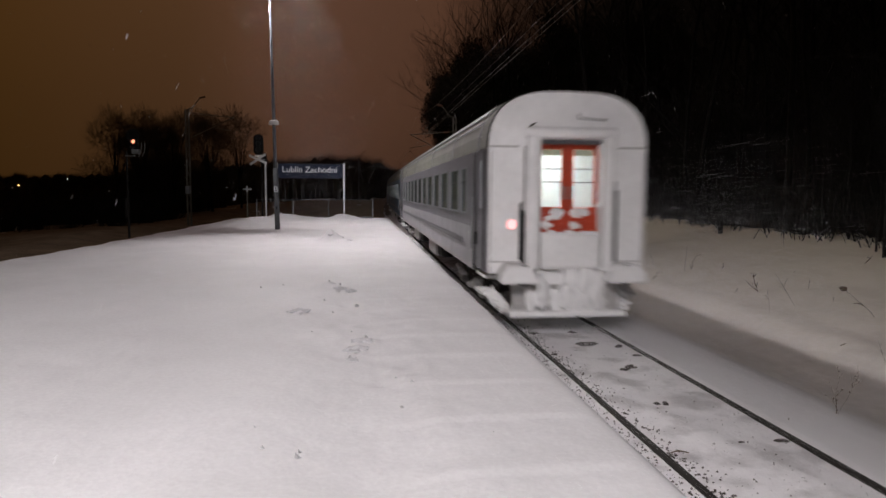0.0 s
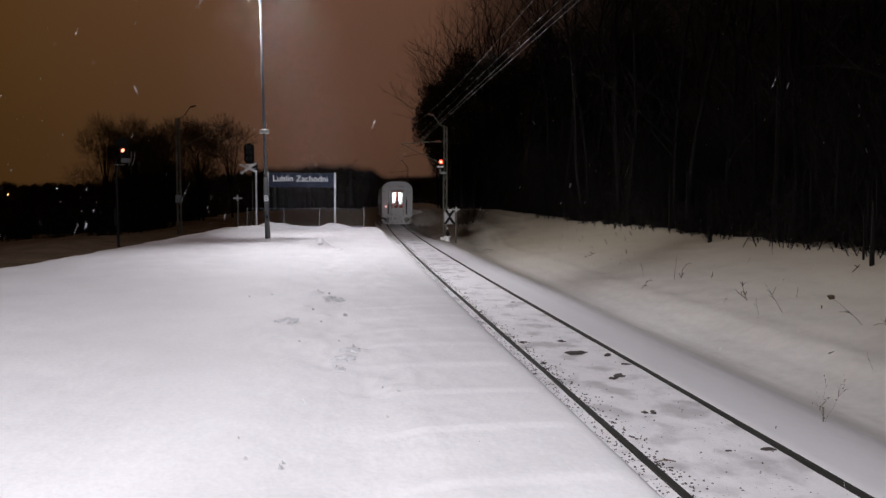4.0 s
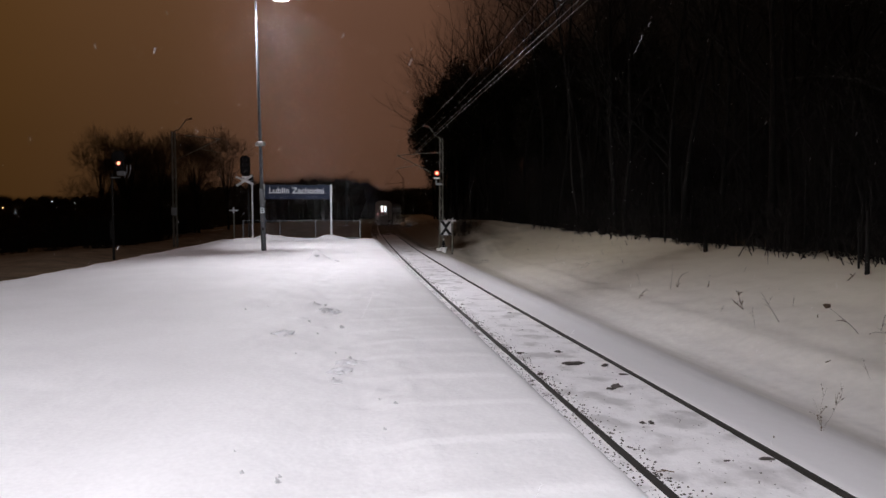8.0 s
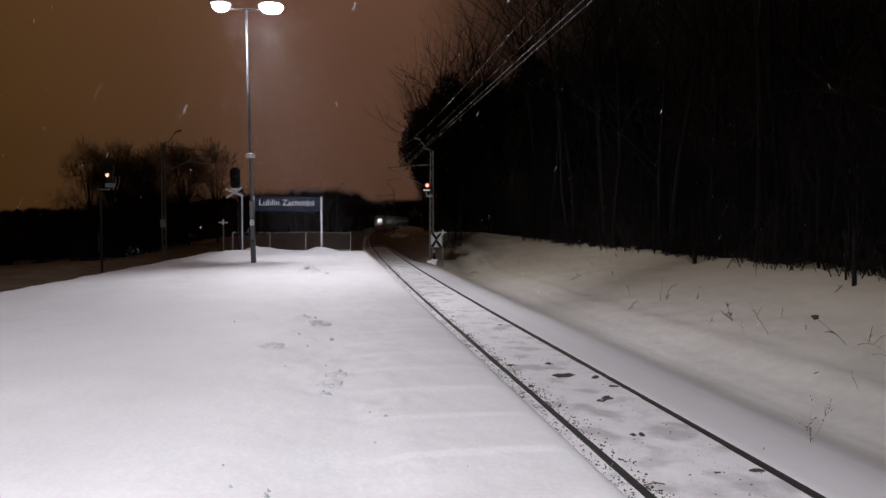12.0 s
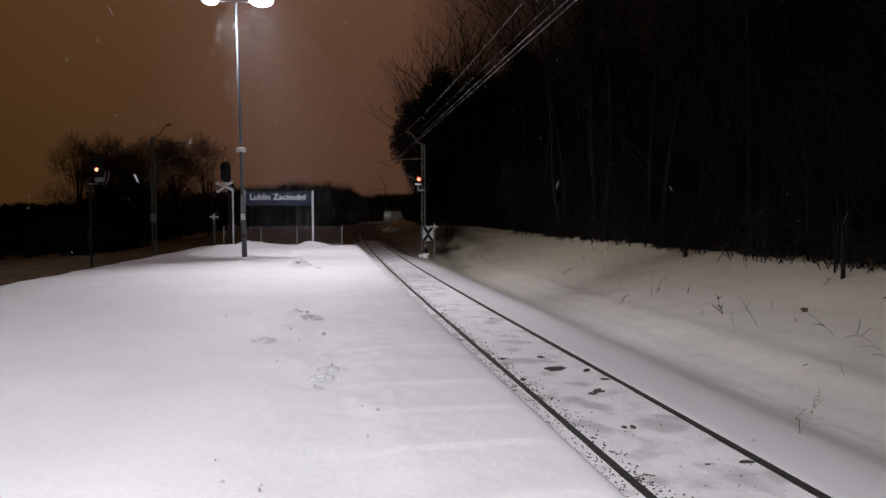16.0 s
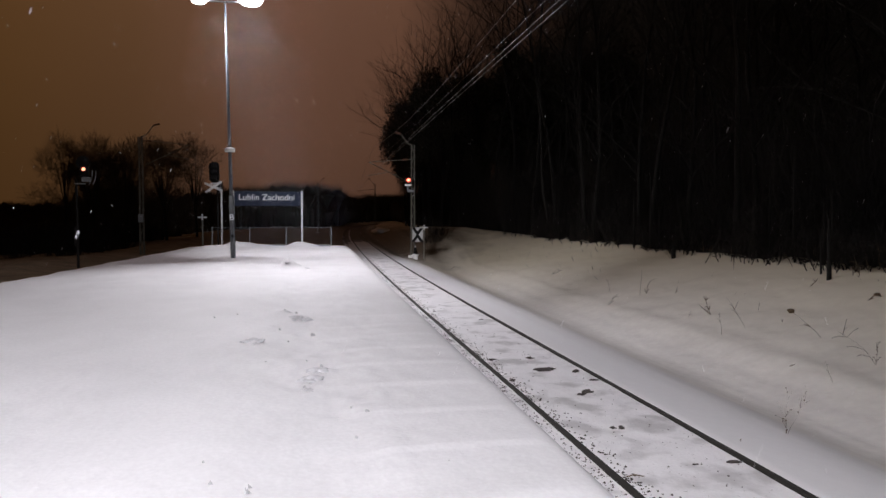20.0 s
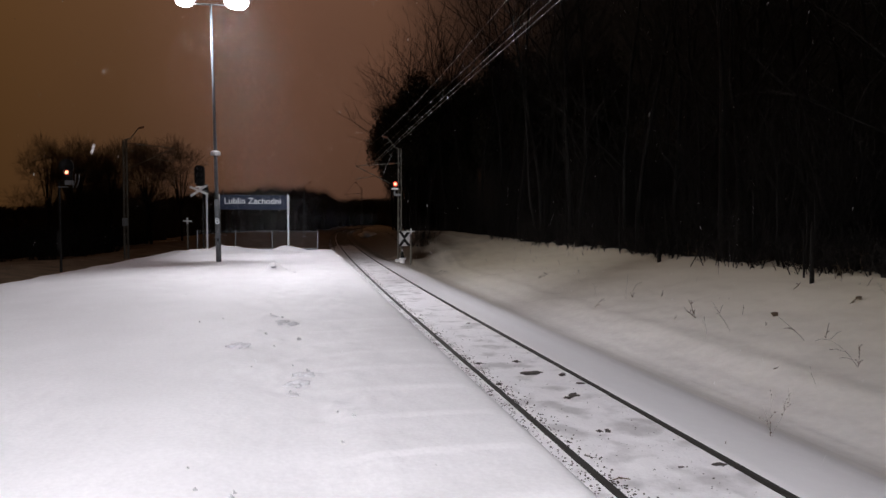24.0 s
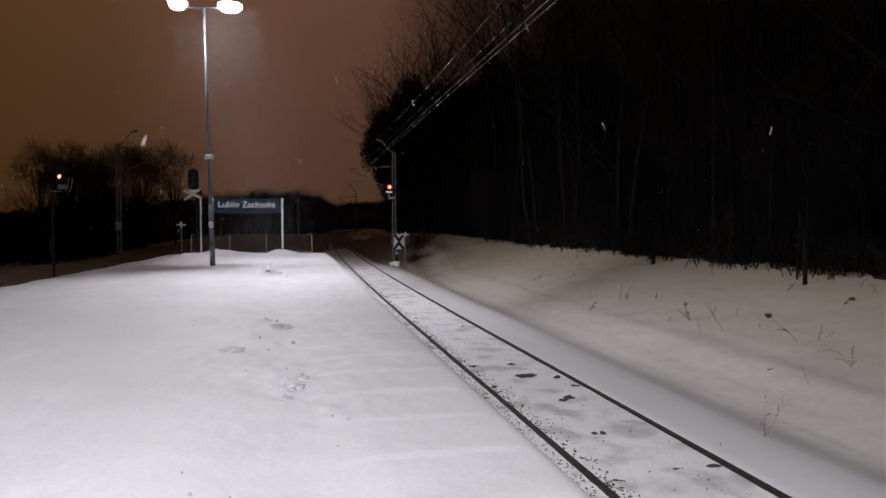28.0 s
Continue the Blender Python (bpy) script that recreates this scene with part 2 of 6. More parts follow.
# ---- mesh helpers ----
def part(name, bm, mat, parent=None, label="", smooth=False):
    me = bpy.data.meshes.new(name)
    bm.to_mesh(me)
    bm.free()
    me.materials.append(mat)
    if smooth:
        me.shade_smooth()
    ob = new(name, me)
    ob.parent = parent
    if label:
        ob["label"] = label
    return ob


def sheet(name, verts, faces, mat, parent=None, smooth=True):
    me = bpy.data.meshes.new(name)
    me.from_pydata(verts, [], faces)
    me.materials.append(mat)
    if smooth:
        me.shade_smooth()
    ob = new(name, me)
    ob.parent = parent
    return ob


def thing(name, m, label, category, group="", kind=""):
    ob = new(name)
    ob.empty_display_size = 0.1
    ob.matrix_basis = m
    return tagged(ob, label, category, group, kind)


def B():
    return bmesh.new()


def box(bm, c, s, bevel=0.0, rot=None):
    """A box with centre c and size s; bevelled where asked."""
    g = bmesh.ops.create_cube(bm, size=1.0)["verts"]
    mt = Matrix.Translation(c) @ (rot.to_4x4() if rot else Matrix()) @ Matrix.Diagonal((*s, 1))
    bmesh.ops.transform(bm, matrix=mt, verts=g)
    if bevel:
        es = list({e for v in g for e in v.link_edges})
        bmesh.ops.bevel(bm, geom=es, offset=bevel, segments=2, affect="EDGES", profile=0.6)
    return bm


def rod(bm, a, b, r0, r1=None, n=8, caps=True):
    """A tapered round bar from a to b."""
    a, b = Vector(a), Vector(b)
    r1 = r0 if r1 is None else r1
    d = (b - a).normalized()
    u = d.orthogonal().normalized()
    w = d.cross(u)
    ra, rb = [], []
    for i in range(n):
        q = 2 * math.pi * i / n
        o = u * math.cos(q) + w * math.sin(q)
        ra.append(bm.verts.new(a + o * r0))
        rb.append(bm.verts.new(b + o * r1))
    for i in range(n):
        j = (i + 1) % n
        bm.faces.new((ra[i], ra[j], rb[j], rb[i]))
    if caps:
        bm.faces.new(ra[::-1])
        bm.faces.new(rb)
    return bm


def prism(bm, outline, y0, y1):
    """An outline of (x, z) swept from y0 to y1, closed at both ends."""
    p = [bm.verts.new((x, y0, z)) for x, z in outline]
    q = [bm.verts.new((x, y1, z)) for x, z in outline]
    k = len(outline)
    for i in range(k):
        j = (i + 1) % k
        bm.faces.new((p[i], p[j], q[j], q[i]))
    bm.faces.new(p[::-1])
    bm.faces.new(q)
    bmesh.ops.recalc_face_normals(bm, faces=bm.faces)
    return bm


def clump(bm, c, r, rng, squash=(1, 1, 1), rough=0.25, sub=2):
    """An uneven lump, as of caked snow or a stone."""
    g = bmesh.ops.create_icosphere(bm, subdivisions=sub, radius=1.0)["verts"]
    off = Vector((rng.uniform(0, 50), rng.uniform(0, 50), rng.uniform(0, 50)))
    for v in g:
        k = 1 + rough * noise.noise(v.co * 1.6 + off) * 2
        v.co = Vector((c[0] + v.co.x * r * squash[0] * k, c[1] + v.co.y * r * squash[1] * k, c[2] + v.co.z * r * squash[2] * k))
    return bm


_lattice = np.random.RandomState(5).rand(256, 256)


def vnoise(x, y):
    """Smooth value noise on arrays."""
    xi, yi = np.floor(x).astype(int), np.floor(y).astype(int)
    fx, fy = x - xi, y - yi
    fx, fy = fx * fx * (3 - 2 * fx), fy * fy * (3 - 2 * fy)
    L = lambda a, b: _lattice[a % 256, b % 256]
    return (L(xi, yi) * (1 - fx) + L(xi + 1, yi) * fx) * (1 - fy) + (L(xi, yi + 1) * (1 - fx) + L(xi + 1, yi + 1) * fx) * fy - 0.5


def fbm(x, y, octaves=4):
    return sum(vnoise(x * 2 ** k + 17 * k, y * 2 ** k + 31 * k) * 0.5 ** k for k in range(octaves))


def grid(name, xs, ys, height, mat, parent=None):
    X, Y = np.meshgrid(xs, ys)
    Z = height(X, Y)
    nx, ny = len(xs), len(ys)
    idx = np.arange(nx * ny).reshape(ny, nx)
    f = np.stack([idx[:-1, :-1], idx[:-1, 1:], idx[1:, 1:], idx[1:, :-1]], -1).reshape(-1, 4)
    return sheet(name, np.stack([X, Y, Z], -1).reshape(-1, 3).tolist(), f.tolist(), mat, parent)


def steps(*stops):
    """Positions from (start, pitch), (start, pitch), ..., end."""
    out = []
    for (a, p), b in zip(stops[:-1], [s[0] if isinstance(s, tuple) else s for s in stops[1:]]):
        out += list(np.arange(a, b - p * 0.5, p))
    return np.array(out + [stops[-1]])


# ---- the line: straight past the platform, then a long curve to the right on a slight downgrade ----
AXIS, BEND, RADIUS, DRIFT, TIGHT = 3.49, 8.0, 2074.0, 0.005, 1028.0


def axis(y):
    past = np.maximum(0.0, np.asarray(y, float) - BEND)
    return AXIS + DRIFT * past + past ** 2 / (2 * RADIUS) + np.clip(past - 112.0, 0, 200) ** 2 / (2 * TIGHT)


def sink(y):
    """How far the track has come down y metres along."""
    return -0.36 * (1 - np.exp(-np.maximum(0.0, np.asarray(y, float) - 9.0) / 38.0))


def on_line(s, off=0.0, z=0.0):
    """The pose on the track s metres along, facing along it."""
    slope = (DRIFT if s > BEND else 0.0) + max(0.0, s - BEND) / RADIUS + min(max(0.0, s - BEND - 112.0), 200.0) / TIGHT
    yaw = math.atan(slope)
    return pose(float(axis(s)) + off * math.cos(yaw), s - off * math.sin(yaw), z, 0, 0, -math.degrees(yaw))


def left_edge(y):
    return -8.12 + 0.06 * (np.asarray(y, float) - 21.2)


PLATFORM_TOP, PLATFORM_END = 0.55, 41.0
EDGE = AXIS - 1.57
# across the line: shoulder, a deep ditch, the bank with its terrace, the wood; further on a cutting takes the ditch's place
PROFILE_U = [-400, -60, -30, -18, -17, -15.5, -10, -4, 0.5, 0.70, 0.82, 1.25, 1.7, 2.1, 2.5, 3.0, 3.5, 4.0, 4.5, 4.9, 5.3, 5.7, 6.4, 7.2, 7.6, 8.1, 10.0, 12.0, 13.0, 20, 60, 400]
PROFILE_Z = [-14, -5, -1.2, -0.2, -0.05, -0.2, -0.25, -0.25, -0.3, -0.10, -0.02, -0.05, -0.09, -0.17, -0.315, -0.525, -0.735, -0.945, -1.15, -1.30, -1.39, -1.38, -1.19, -0.86, -0.77, -0.59,
             0.1, 0.86, 1.05, 1.5, 4, 8]
CUTTING_U = [-400, -60, -30, -18, -17, -15.5, -10, -4, 0.5, 0.70, 0.82, 1.25, 1.7, 2.4, 3.2, 4.5, 6.0, 7.5, 9.0, 12.0, 20, 60, 400]
CUTTING_Z = [-14, -5, -1.2, -0.2, -0.05, -0.2, -0.25, -0.25, -0.3, -0.10, -0.02, -0.11, -0.28, -0.33, -0.05, 0.7, 1.35, 1.45, 1.3, 1.0, 1.5, 4, 8]


def ground_z(X, Y):
    u = X - axis(Y)
    near, far = np.interp(X - AXIS, PROFILE_U, PROFILE_Z), np.interp(u, CUTTING_U, CUTTING_Z)
    k = np.clip((Y - 42.0 - 0.55 * np.clip(u - 3.0, 0, 6)) / 9.5, 0, 1)
    k = k * k * (3 - 2 * k)
    far = far - np.clip((Y - 60) / 30, 0, 1) * np.interp(u, [3.0, 6.0, 9.0, 12.0], [0, 0.6, 0.5, 0])
    z = near + (far - near) * k
    bank = np.clip((u - 4.8) / 2.5, 0, 1)
    z = z + bank * (0.12 * fbm(X * 0.35 + 3, Y * 0.2) + 0.05 * fbm(X * 1.3, Y * 0.9 + 9) + 0.02 * fbm(X * 4.0, Y * 3.0 + 2))
    z = z + np.clip((u - 1.3) / 0.5, 0, 1) * 0.02 * fbm(X * 1.5, Y * 0.7 + 4)
    z = z + np.clip((-u - 12) / 10, 0, 1) * 0.5 * fbm(X * 0.2, Y * 0.2)
    return z + sink(Y) * np.interp(u, [-3.6, -2.0, 1.3, 2.6], [0, 1, 1, 0])


# ---- ground, trackbed, platform ----
gx = steps((-900, 60), (-300, 20), (-100, 6), (-40, 1.2), (-14, 0.6), (3.9, 0.11), (17.0, 0.5), (30, 2.5), (80, 12), (200, 60), 900)
gy = steps((-120, 12), (-24, 1.5), (2, 0.14), (24, 0.25), (48, 0.8), (90, 3), (220, 12), (480, 60), 1200)
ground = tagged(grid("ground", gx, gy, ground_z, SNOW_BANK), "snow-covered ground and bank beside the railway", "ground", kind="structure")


def bed_z(X, Y):
    u = X - axis(Y)
    z = -0.022 + 0.0 * X
    z = np.where(u < -0.95, np.interp(u, [-1.75, -1.4, -0.95], [0.02, -0.10, -0.07]), z)
    z = np.where(u > 0.80, np.interp(u, [0.80, 1.0], [-0.022, -0.12]), z)
    beside = 1 - 0.85 * np.exp(-((np.abs(u) - 0.735) / 0.10) ** 2)
    return z + sink(Y) - 0.006 + beside * (0.022 * fbm(X * 2.2, Y * 2.2) + 0.012 * fbm(X * 9, Y * 9 + 5))


def strip(name, us, ys, height, mat):
    U, Y = np.meshgrid(us, ys)
    X = axis(Y) + U
    Z = height(X, Y)
    nx, ny = len(us), len(ys)
    idx = np.arange(nx * ny).reshape(ny, nx)
    f = np.stack([idx[:-1, :-1], idx[:-1, 1:], idx[1:, 1:], idx[1:, :-1]], -1).reshape(-1, 4)
    return sheet(name, np.stack([X, Y, Z], -1).reshape(-1, 3).tolist(), f.tolist(), mat)


bed_y = steps((-30, 1.5), (2, 0.06), (14, 0.12), (30, 0.4), (70, 2), (200, 6), 480)
trackbed = tagged(strip("trackbed", steps((-1.75, 0.05), 0.95), bed_y, bed_z, SNOW_TRACK),
                  "snow-packed trackbed with sooty thin patches", "trackbed", kind="structure")


def far_bed_z(X, Y):
    return bed_z(X, Y) - 0.05 + 0.07 * np.clip((Y - 46) / 34, 0, 1) + 0.035 * fbm(X * 1.6 + 7, Y * 0.8)


far_bed = tagged(strip("trackbed_far", steps((-1.8, 0.12), 1.9), steps((44, 0.4), (90, 2), (200, 6), 480), far_bed_z, SNOW_THIN),
                 "greyish thin snow and ballast on the far track", "trackbed", kind="structure")


def thaw_z(X, Y):
    return ground_z(X, Y) + 0.05 + 0.05 * fbm(X * 0.8, Y * 0.8)


side_yard = tagged(strip("side_yard", steps((-30, 1.0), (-19, 0.5), -1.8), steps((-20, 1.5), (20, 0.5), (70, 2.0), 210), thaw_z, BROWN),
                   "brown ballast and grass under thin blown snow", "ground", kind="structure")


def rail(side):
    """A flat-bottomed rail swept along the line."""
    outline = [(-0.036, 0.0), (-0.036, -0.035), (-0.009, -0.05), (-0.009, -0.13), (-0.07, -0.155), (-0.07, -0.17), (0.07, -0.17),
               (0.07, -0.155), (0.009, -0.13), (0.009, -0.05), (0.036, -0.035), (0.036, 0.0), (0.028, 0.006), (-0.028, 0.006)]
    ys = steps((-30, 6), (30, 3), (150, 6), 480)
    verts, faces, k = [], [], len(outline)
    for y in ys:
        x = float(axis(y)) + side * 0.7355
        verts += [(x + a, y, b + float(sink(y))) for a, b in outline]
    for i in range(len(ys) - 1):
        for j in range(k):
            a, b = i * k + j, i * k + (j + 1) % k
            faces.append((a, b, b + k, a + k))
    return tagged(sheet("rail", verts, faces, RAIL, smooth=False), "dark worn steel rail clear of snow", "rail", "rails of the track", "structure")


rail(-1), rail(1)

def wood_z(X, Y):
    u = X - axis(Y)
    return ground_z(X, Y) - 0.14 + 0.16 * np.clip((X - AXIS - 11.7 + 0.4 * fbm(X * 0 + 2, Y * 0.3)) / 1.0, 0, 3) * np.clip((u - 9.0) / 2, 0, 1) + 0.15 * fbm(X * 0.9 + 40, Y * 0.9)


wood_floor = tagged(strip("wood_floor", steps((9.0, 0.25), (18, 1.0), (30, 4), 62), steps((-20, 1.0), (4, 0.3), (50, 1.0), (110, 5), 340), wood_z, WOOD_GROUND),
                    "dark ground under the trees", "ground", kind="structure")

# platform body with its edge slabs, then the snow that covers it
pb = B()
ends = [(float(left_edge(-14)) + 0.1, -14), (EDGE - 0.10, -14), (EDGE - 0.10, PLATFORM_END), (float(left_edge(PLATFORM_END)) + 0.1, PLATFORM_END)]
lo, hi = [pb.verts.new((x, y, -0.6)) for x, y in ends], [pb.verts.new((x, y, PLATFORM_TOP - 0.1)) for x, y in ends]
for i in range(4):
    pb.faces.new((lo[i], lo[(i + 1) % 4], hi[(i + 1) % 4], hi[i]))
pb.faces.new(hi)
platform = tagged(part("platform", pb, CONCRETE), "concrete island platform buried under snow", "platform", kind="structure")

RNG = random.Random(11)


def platform_z(X, Y):
    lamp_x, lamp_y = -3.2, 28.4
    calm = np.clip((EDGE - X) / 1.0, 0.04, 1)
    brink = np.clip((EDGE - 0.03 - X) / 0.15, 0, 1)
    z = 0.63 + calm * (0.06 * fbm(X * 0.35 + 2, Y * 0.28) + 0.032 * fbm(X * 1.3, Y * 0.9)) + calm * 0.014 * fbm(X * 2.6 + 8, Y * 2.1) + 0.004 * fbm(X * 7, Y * 7)
    # ribs where the edge slabs show through
    rib = ((Y - 0.12) % 1.0)
    near = np.clip((X - (EDGE - 1.85 + 0.5 * vnoise(np.floor(Y - 0.12) * 1.7, Y * 0 + 3))) / 0.3, 0, 1) * np.clip((18 - Y) / 8, 0, 1)
    strength = 0.75 + 0.8 * vnoise(np.floor(Y - 0.12) * 3.7, X * 0.25)
    z = z + brink * near * strength * (0.021 * np.exp(-(rib / 0.25) ** 2) + 0.024 * np.exp(-((rib - 1) / 0.045) ** 2) - 0.012)
    # a little-trodden line with broken crust
    px = EDGE - 1.95 - 0.02 * Y
    path = np.exp(-((X - px) / 0.35) ** 2) * np.clip((26 - Y) / 8, 0, 1)
    z = z - path * 0.035 + path * 0.045 * vnoise(X * 3.5, Y * 2.2) * np.clip(vnoise(X * 0.5, Y * 0.35) * 4, 0, 1)
    crumb = np.clip(0.75 + 0.7 * fbm(X * 3.5, Y * 2.6, 2), 0, 1.4)
    for cx, cy, h, r in ((-0.82, 23.3, 0.44, 0.30), (-0.45, 22.7, 0.10, 0.35), (-0.66, 12.45, 0.13, 0.20), (-0.30, 11.95, 0.12, 0.16), (-0.42, 12.2, 0.05, 0.30),
                         (-0.24, 11.7, 0.04, 0.16), (-0.72, 11.3, 0.03, 0.09), (-0.86, 9.75, 0.10, 0.13), (-0.02, 7.75, 0.06, 0.20), (0.08, 7.95, 0.08, 0.13),
                         (-0.08, 7.5, 0.04, 0.14), (-0.58, 8.4, 0.03, 0.09), (-0.1, 8.9, 0.03, 0.09), (-0.35, 10.6, 0.03, 0.10), (0.30, 6.6, 0.04, 0.12), (0.40, 6.35, 0.03, 0.09), (0.22, 6.2, -0.03, 0.10),
                         (-5.4, 36.2, 0.26, 0.7), (-4.6, 36.8, 0.22, 0.6), (-4.2, 38.6, 0.32, 0.7), (-3.2, 39.0, 0.20, 0.8),
                         (-0.9, 39.4, 0.28, 0.5), (-0.3, 39.0, 0.20, 0.6), (-1.8, 39.5, 0.06, 0.9), (-3.3, 29.3, 0.06, 0.8)):
        z = z + h * np.exp(-(((X - cx) / r) ** 2 + ((Y - cy) / (r * 1.25)) ** 2)) * (crumb if r < 0.5 else 0.6 + 0.4 * crumb)
    # a dragged trough, and trodden crumbled patches
    edge = np.clip((X + 0.22 + 0.10 * vnoise(Y * 0.9, X * 0 + 1)) / 0.34, 0, 1) - np.clip((X - 0.26 + 0.10 * vnoise(Y * 0.8, X * 0 + 7)) / 0.36, 0, 1)
    z = z - 0.036 * edge * np.clip((9.5 - Y) / 3, 0, 1)
    for cx, cy, r in ((-0.66, 12.45, 0.30), (-0.30, 11.95, 0.22), (-0.86, 9.75, 0.15), (-0.02, 7.75, 0.26), (-0.12, 7.3, 0.18), (0.30, 6.3, 0.2), (-0.82, 23.3, 0.5), (-0.40, 22.6, 0.35)):
        mask = np.exp(-(((X - cx) / r) ** 2 + ((Y - cy) / (r * 1.3)) ** 2) ** 1.5)
        z = z + mask * (0.035 * vnoise(X * 5.5 + 5, Y * 4.5) + 0.012 * vnoise(X * 12, Y * 10) - 0.005)
    # rounded, sagging rims
    z = z - 0.10 * np.exp(-(EDGE + 0.06 - X) / 0.10) - 0.04 * np.exp(-(X - left_edge(Y)) / 0.3)
    return z - 0.2 * np.exp(-(PLATFORM_END + 0.1 - Y) / 0.15)


def platform_snow():
    us, ys = np.r_[np.linspace(0, 0.55, 70)[:-1], np.linspace(0.55, 1, 120)], steps((-14, 1.0), (2.5, 0.05), (13, 0.10), (26, 0.2), PLATFORM_END + 0.08)
    U, Y = np.meshgrid(us, ys)
    lx = left_edge(Y)
    X = lx + U * (EDGE + 0.05 - lx)
    Z = platform_z(X, Y)
    nx, ny = len(us), len(ys)
    idx = np.arange(nx * ny).reshape(ny, nx)
    f = np.stack([idx[:-1, :-1], idx[:-1, 1:], idx[1:, 1:], idx[1:, :-1]], -1).reshape(-1, 4).tolist()
    verts = np.stack([X, Y, Z], -1).reshape(-1, 3).tolist()
    # skirt down the rims
    loop = list(idx[0, :]) + list(idx[1:, -1]) + list(idx[-1, -2::-1]) + list(idx[-2:0:-1, 0])
    base = len(verts)
    for i in loop:
        x, y, z = verts[i]
        verts.append((x, y, min(z - 0.12, 0.42)))
    for k in range(len(loop)):
        a, b = k, (k + 1) % len(loop)
        f.append((int(loop[a]), base + a, base + b, int(loop[b])))
    return tagged(sheet("platform_snow", verts, f, SNOW), "deep trodden snow lying over the platform", "snow cover", kind="structure")


platform_snow()


# ---- platform lamps ----
def lamp_post(x, y, lean, heads):
    """Tall tapered pole with two floodlights on a cross-arm, a loudspeaker ring and small plates."""
    base = 0.60
    t = thing("lamp_post", pose(x, y, base, 0, lean, 0), "tall galvanised platform lamp post with two lit floodlights", "lamp post", "platform lamps")
    H = 10.25
    part("pole", rod(B(), (0, 0, -0.3), (0, 0, 2.6), 0.105, 0.10, 14), POLE, t, smooth=True)
    part("upper_pole", rod(B(), (0, 0, 2.6), (0, 0, H), 0.075, 0.04, 14), POLE, t, smooth=True)
    part("base_plate", box(B(), (0, 0, -0.02), (0.36, 0.36, 0.04), 0.008), GALV, t)
    part("hatch", box(B(), (0, -0.103, 0.98), (0.10, 0.02, 0.12), 0.006), DARK_STEEL, t)
    cu = bpy.data.curves.new("sector_letter", "FONT")
    cu.body, cu.size, cu.extrude, cu.align_x, cu.align_y, cu.offset = "B", 0.33, 0.004, "CENTER", "CENTER", 0.005
    tmp = new("sector_letter", cu)
    me = bpy.data.meshes.new_from_object(tmp.evaluated_get(bpy.context.evaluated_depsgraph_get()))
    bpy.data.objects.remove(tmp)
    me.materials.clear()
    me.materials.append(LETTER)
    letter = new("sector_letter", me)
    letter.parent, letter["label"] = t, "white letter painted on the pole"
    letter.matrix_basis = pose(0, -0.112, 1.72, 90, 0, 0)
    ring = B()
    rod(ring, (0, 0, 4.34), (0, 0, 4.46), 0.19, 0.20, 16)
    col = part("speaker_ring", ring, WHITE, t, "pale round housing capped with snow", smooth=False)
    part("snow_cap", clump(B(), (0, 0, 4.47), 0.15, RNG, (1.1, 1.1, 0.45), 0.15), SNOW_CAKED, col, smooth=True)
    part("cross_arm", rod(B(), (-1.0, 0, H), (1.0, 0, H), 0.03, 0.03, 8), GALV, t)
    for sx, tilt, watts, spread, yaw in heads:
        hd = part("floodlight", box(B(), (sx * 0.98, 0.0, H + 0.20), (0.80, 0.60, 0.07), 0.03), GALV, t)
        bowl = B()
        # bowl wider than a real lens: the lamp's glare is built into its size
        big = 0.47 if sx > 0 else 0.34
        rod(bowl, (sx * 0.98, 0, H + 0.165), (sx * 0.98, 0, H + 0.06), big, big * 0.97, 24)
        rod(bowl, (sx * 0.98, 0, H + 0.06), (sx * 0.98, 0, H - 0.05), big * 0.97, big * 0.75, 24)
        rod(bowl, (sx * 0.98, 0, H - 0.05), (sx * 0.98, 0, H - 0.10), big * 0.75, big * 0.4, 24)
        part("lens", bowl, FLOOD, hd, "glowing white bowl lens")
        part("snow_cap", clump(B(), (sx * 0.98, 0.02, H + 0.24), 0.34, RNG, (1, 0.75, 0.16), 0.15), SNOW_CAKED, hd, smooth=True)
        ld = bpy.data.lights.new("floodlight_glow", "AREA")
        ld.shape, ld.size, ld.energy, ld.color, ld.spread = "DISK", 0.32, watts, LAMP_COLOUR, radians(spread)
        lo_ = new("floodlight_glow", ld)
        lo_.matrix_basis = pose(x + sx * 0.98 - 10.2 * math.sin(radians(-lean)), y + 0.10 * math.copysign(1, tilt), base + H - 0.24, tilt, 0, yaw)
    return t


# side of the arm, tilt along the platform, power, beam
lamp_post(-3.2, 28.4, -1.1, ((-1, 50, 480, 100, -48), (1, -52, 580, 107, 24)))
lamp_post(-3.4, -9.0, 0.0, ((-1, 42, 900, 95, 22), (1, 42, 600, 94, -12)))


# ---- catenary masts and wires ----
def lattice(w, d, h, top=0.8):
    """Four corner angles that lean in, with zigzag lacing on the faces."""
    cs = [(-w, -d), (w, -d), (w, d), (-w, d)]
    legs = [rod(B(), (a, b, -0.5), (a * top, b * top, h), 0.032, 0.028, 5) for a, b in cs]
    laces, k = [], int(h / 0.6)
    for i in range(k):
        z0, z1 = h * i / k, h * (i + 1) / k
        f0, f1 = 1 - (1 - top) * z0 / h, 1 - (1 - top) * z1 / h
        for (a, b), (c, e) in ((cs[0], cs[1]), (cs[3], cs[2]), (cs[1], cs[2]), (cs[0], cs[3])):
            if i % 2:
                a, b, c, e = c, e, a, b
            laces.append(rod(B(), (a * f0, b * f0, z0), (c * f1, e * f1, z1), 0.013, 0.013, 4, False))
    return legs, laces


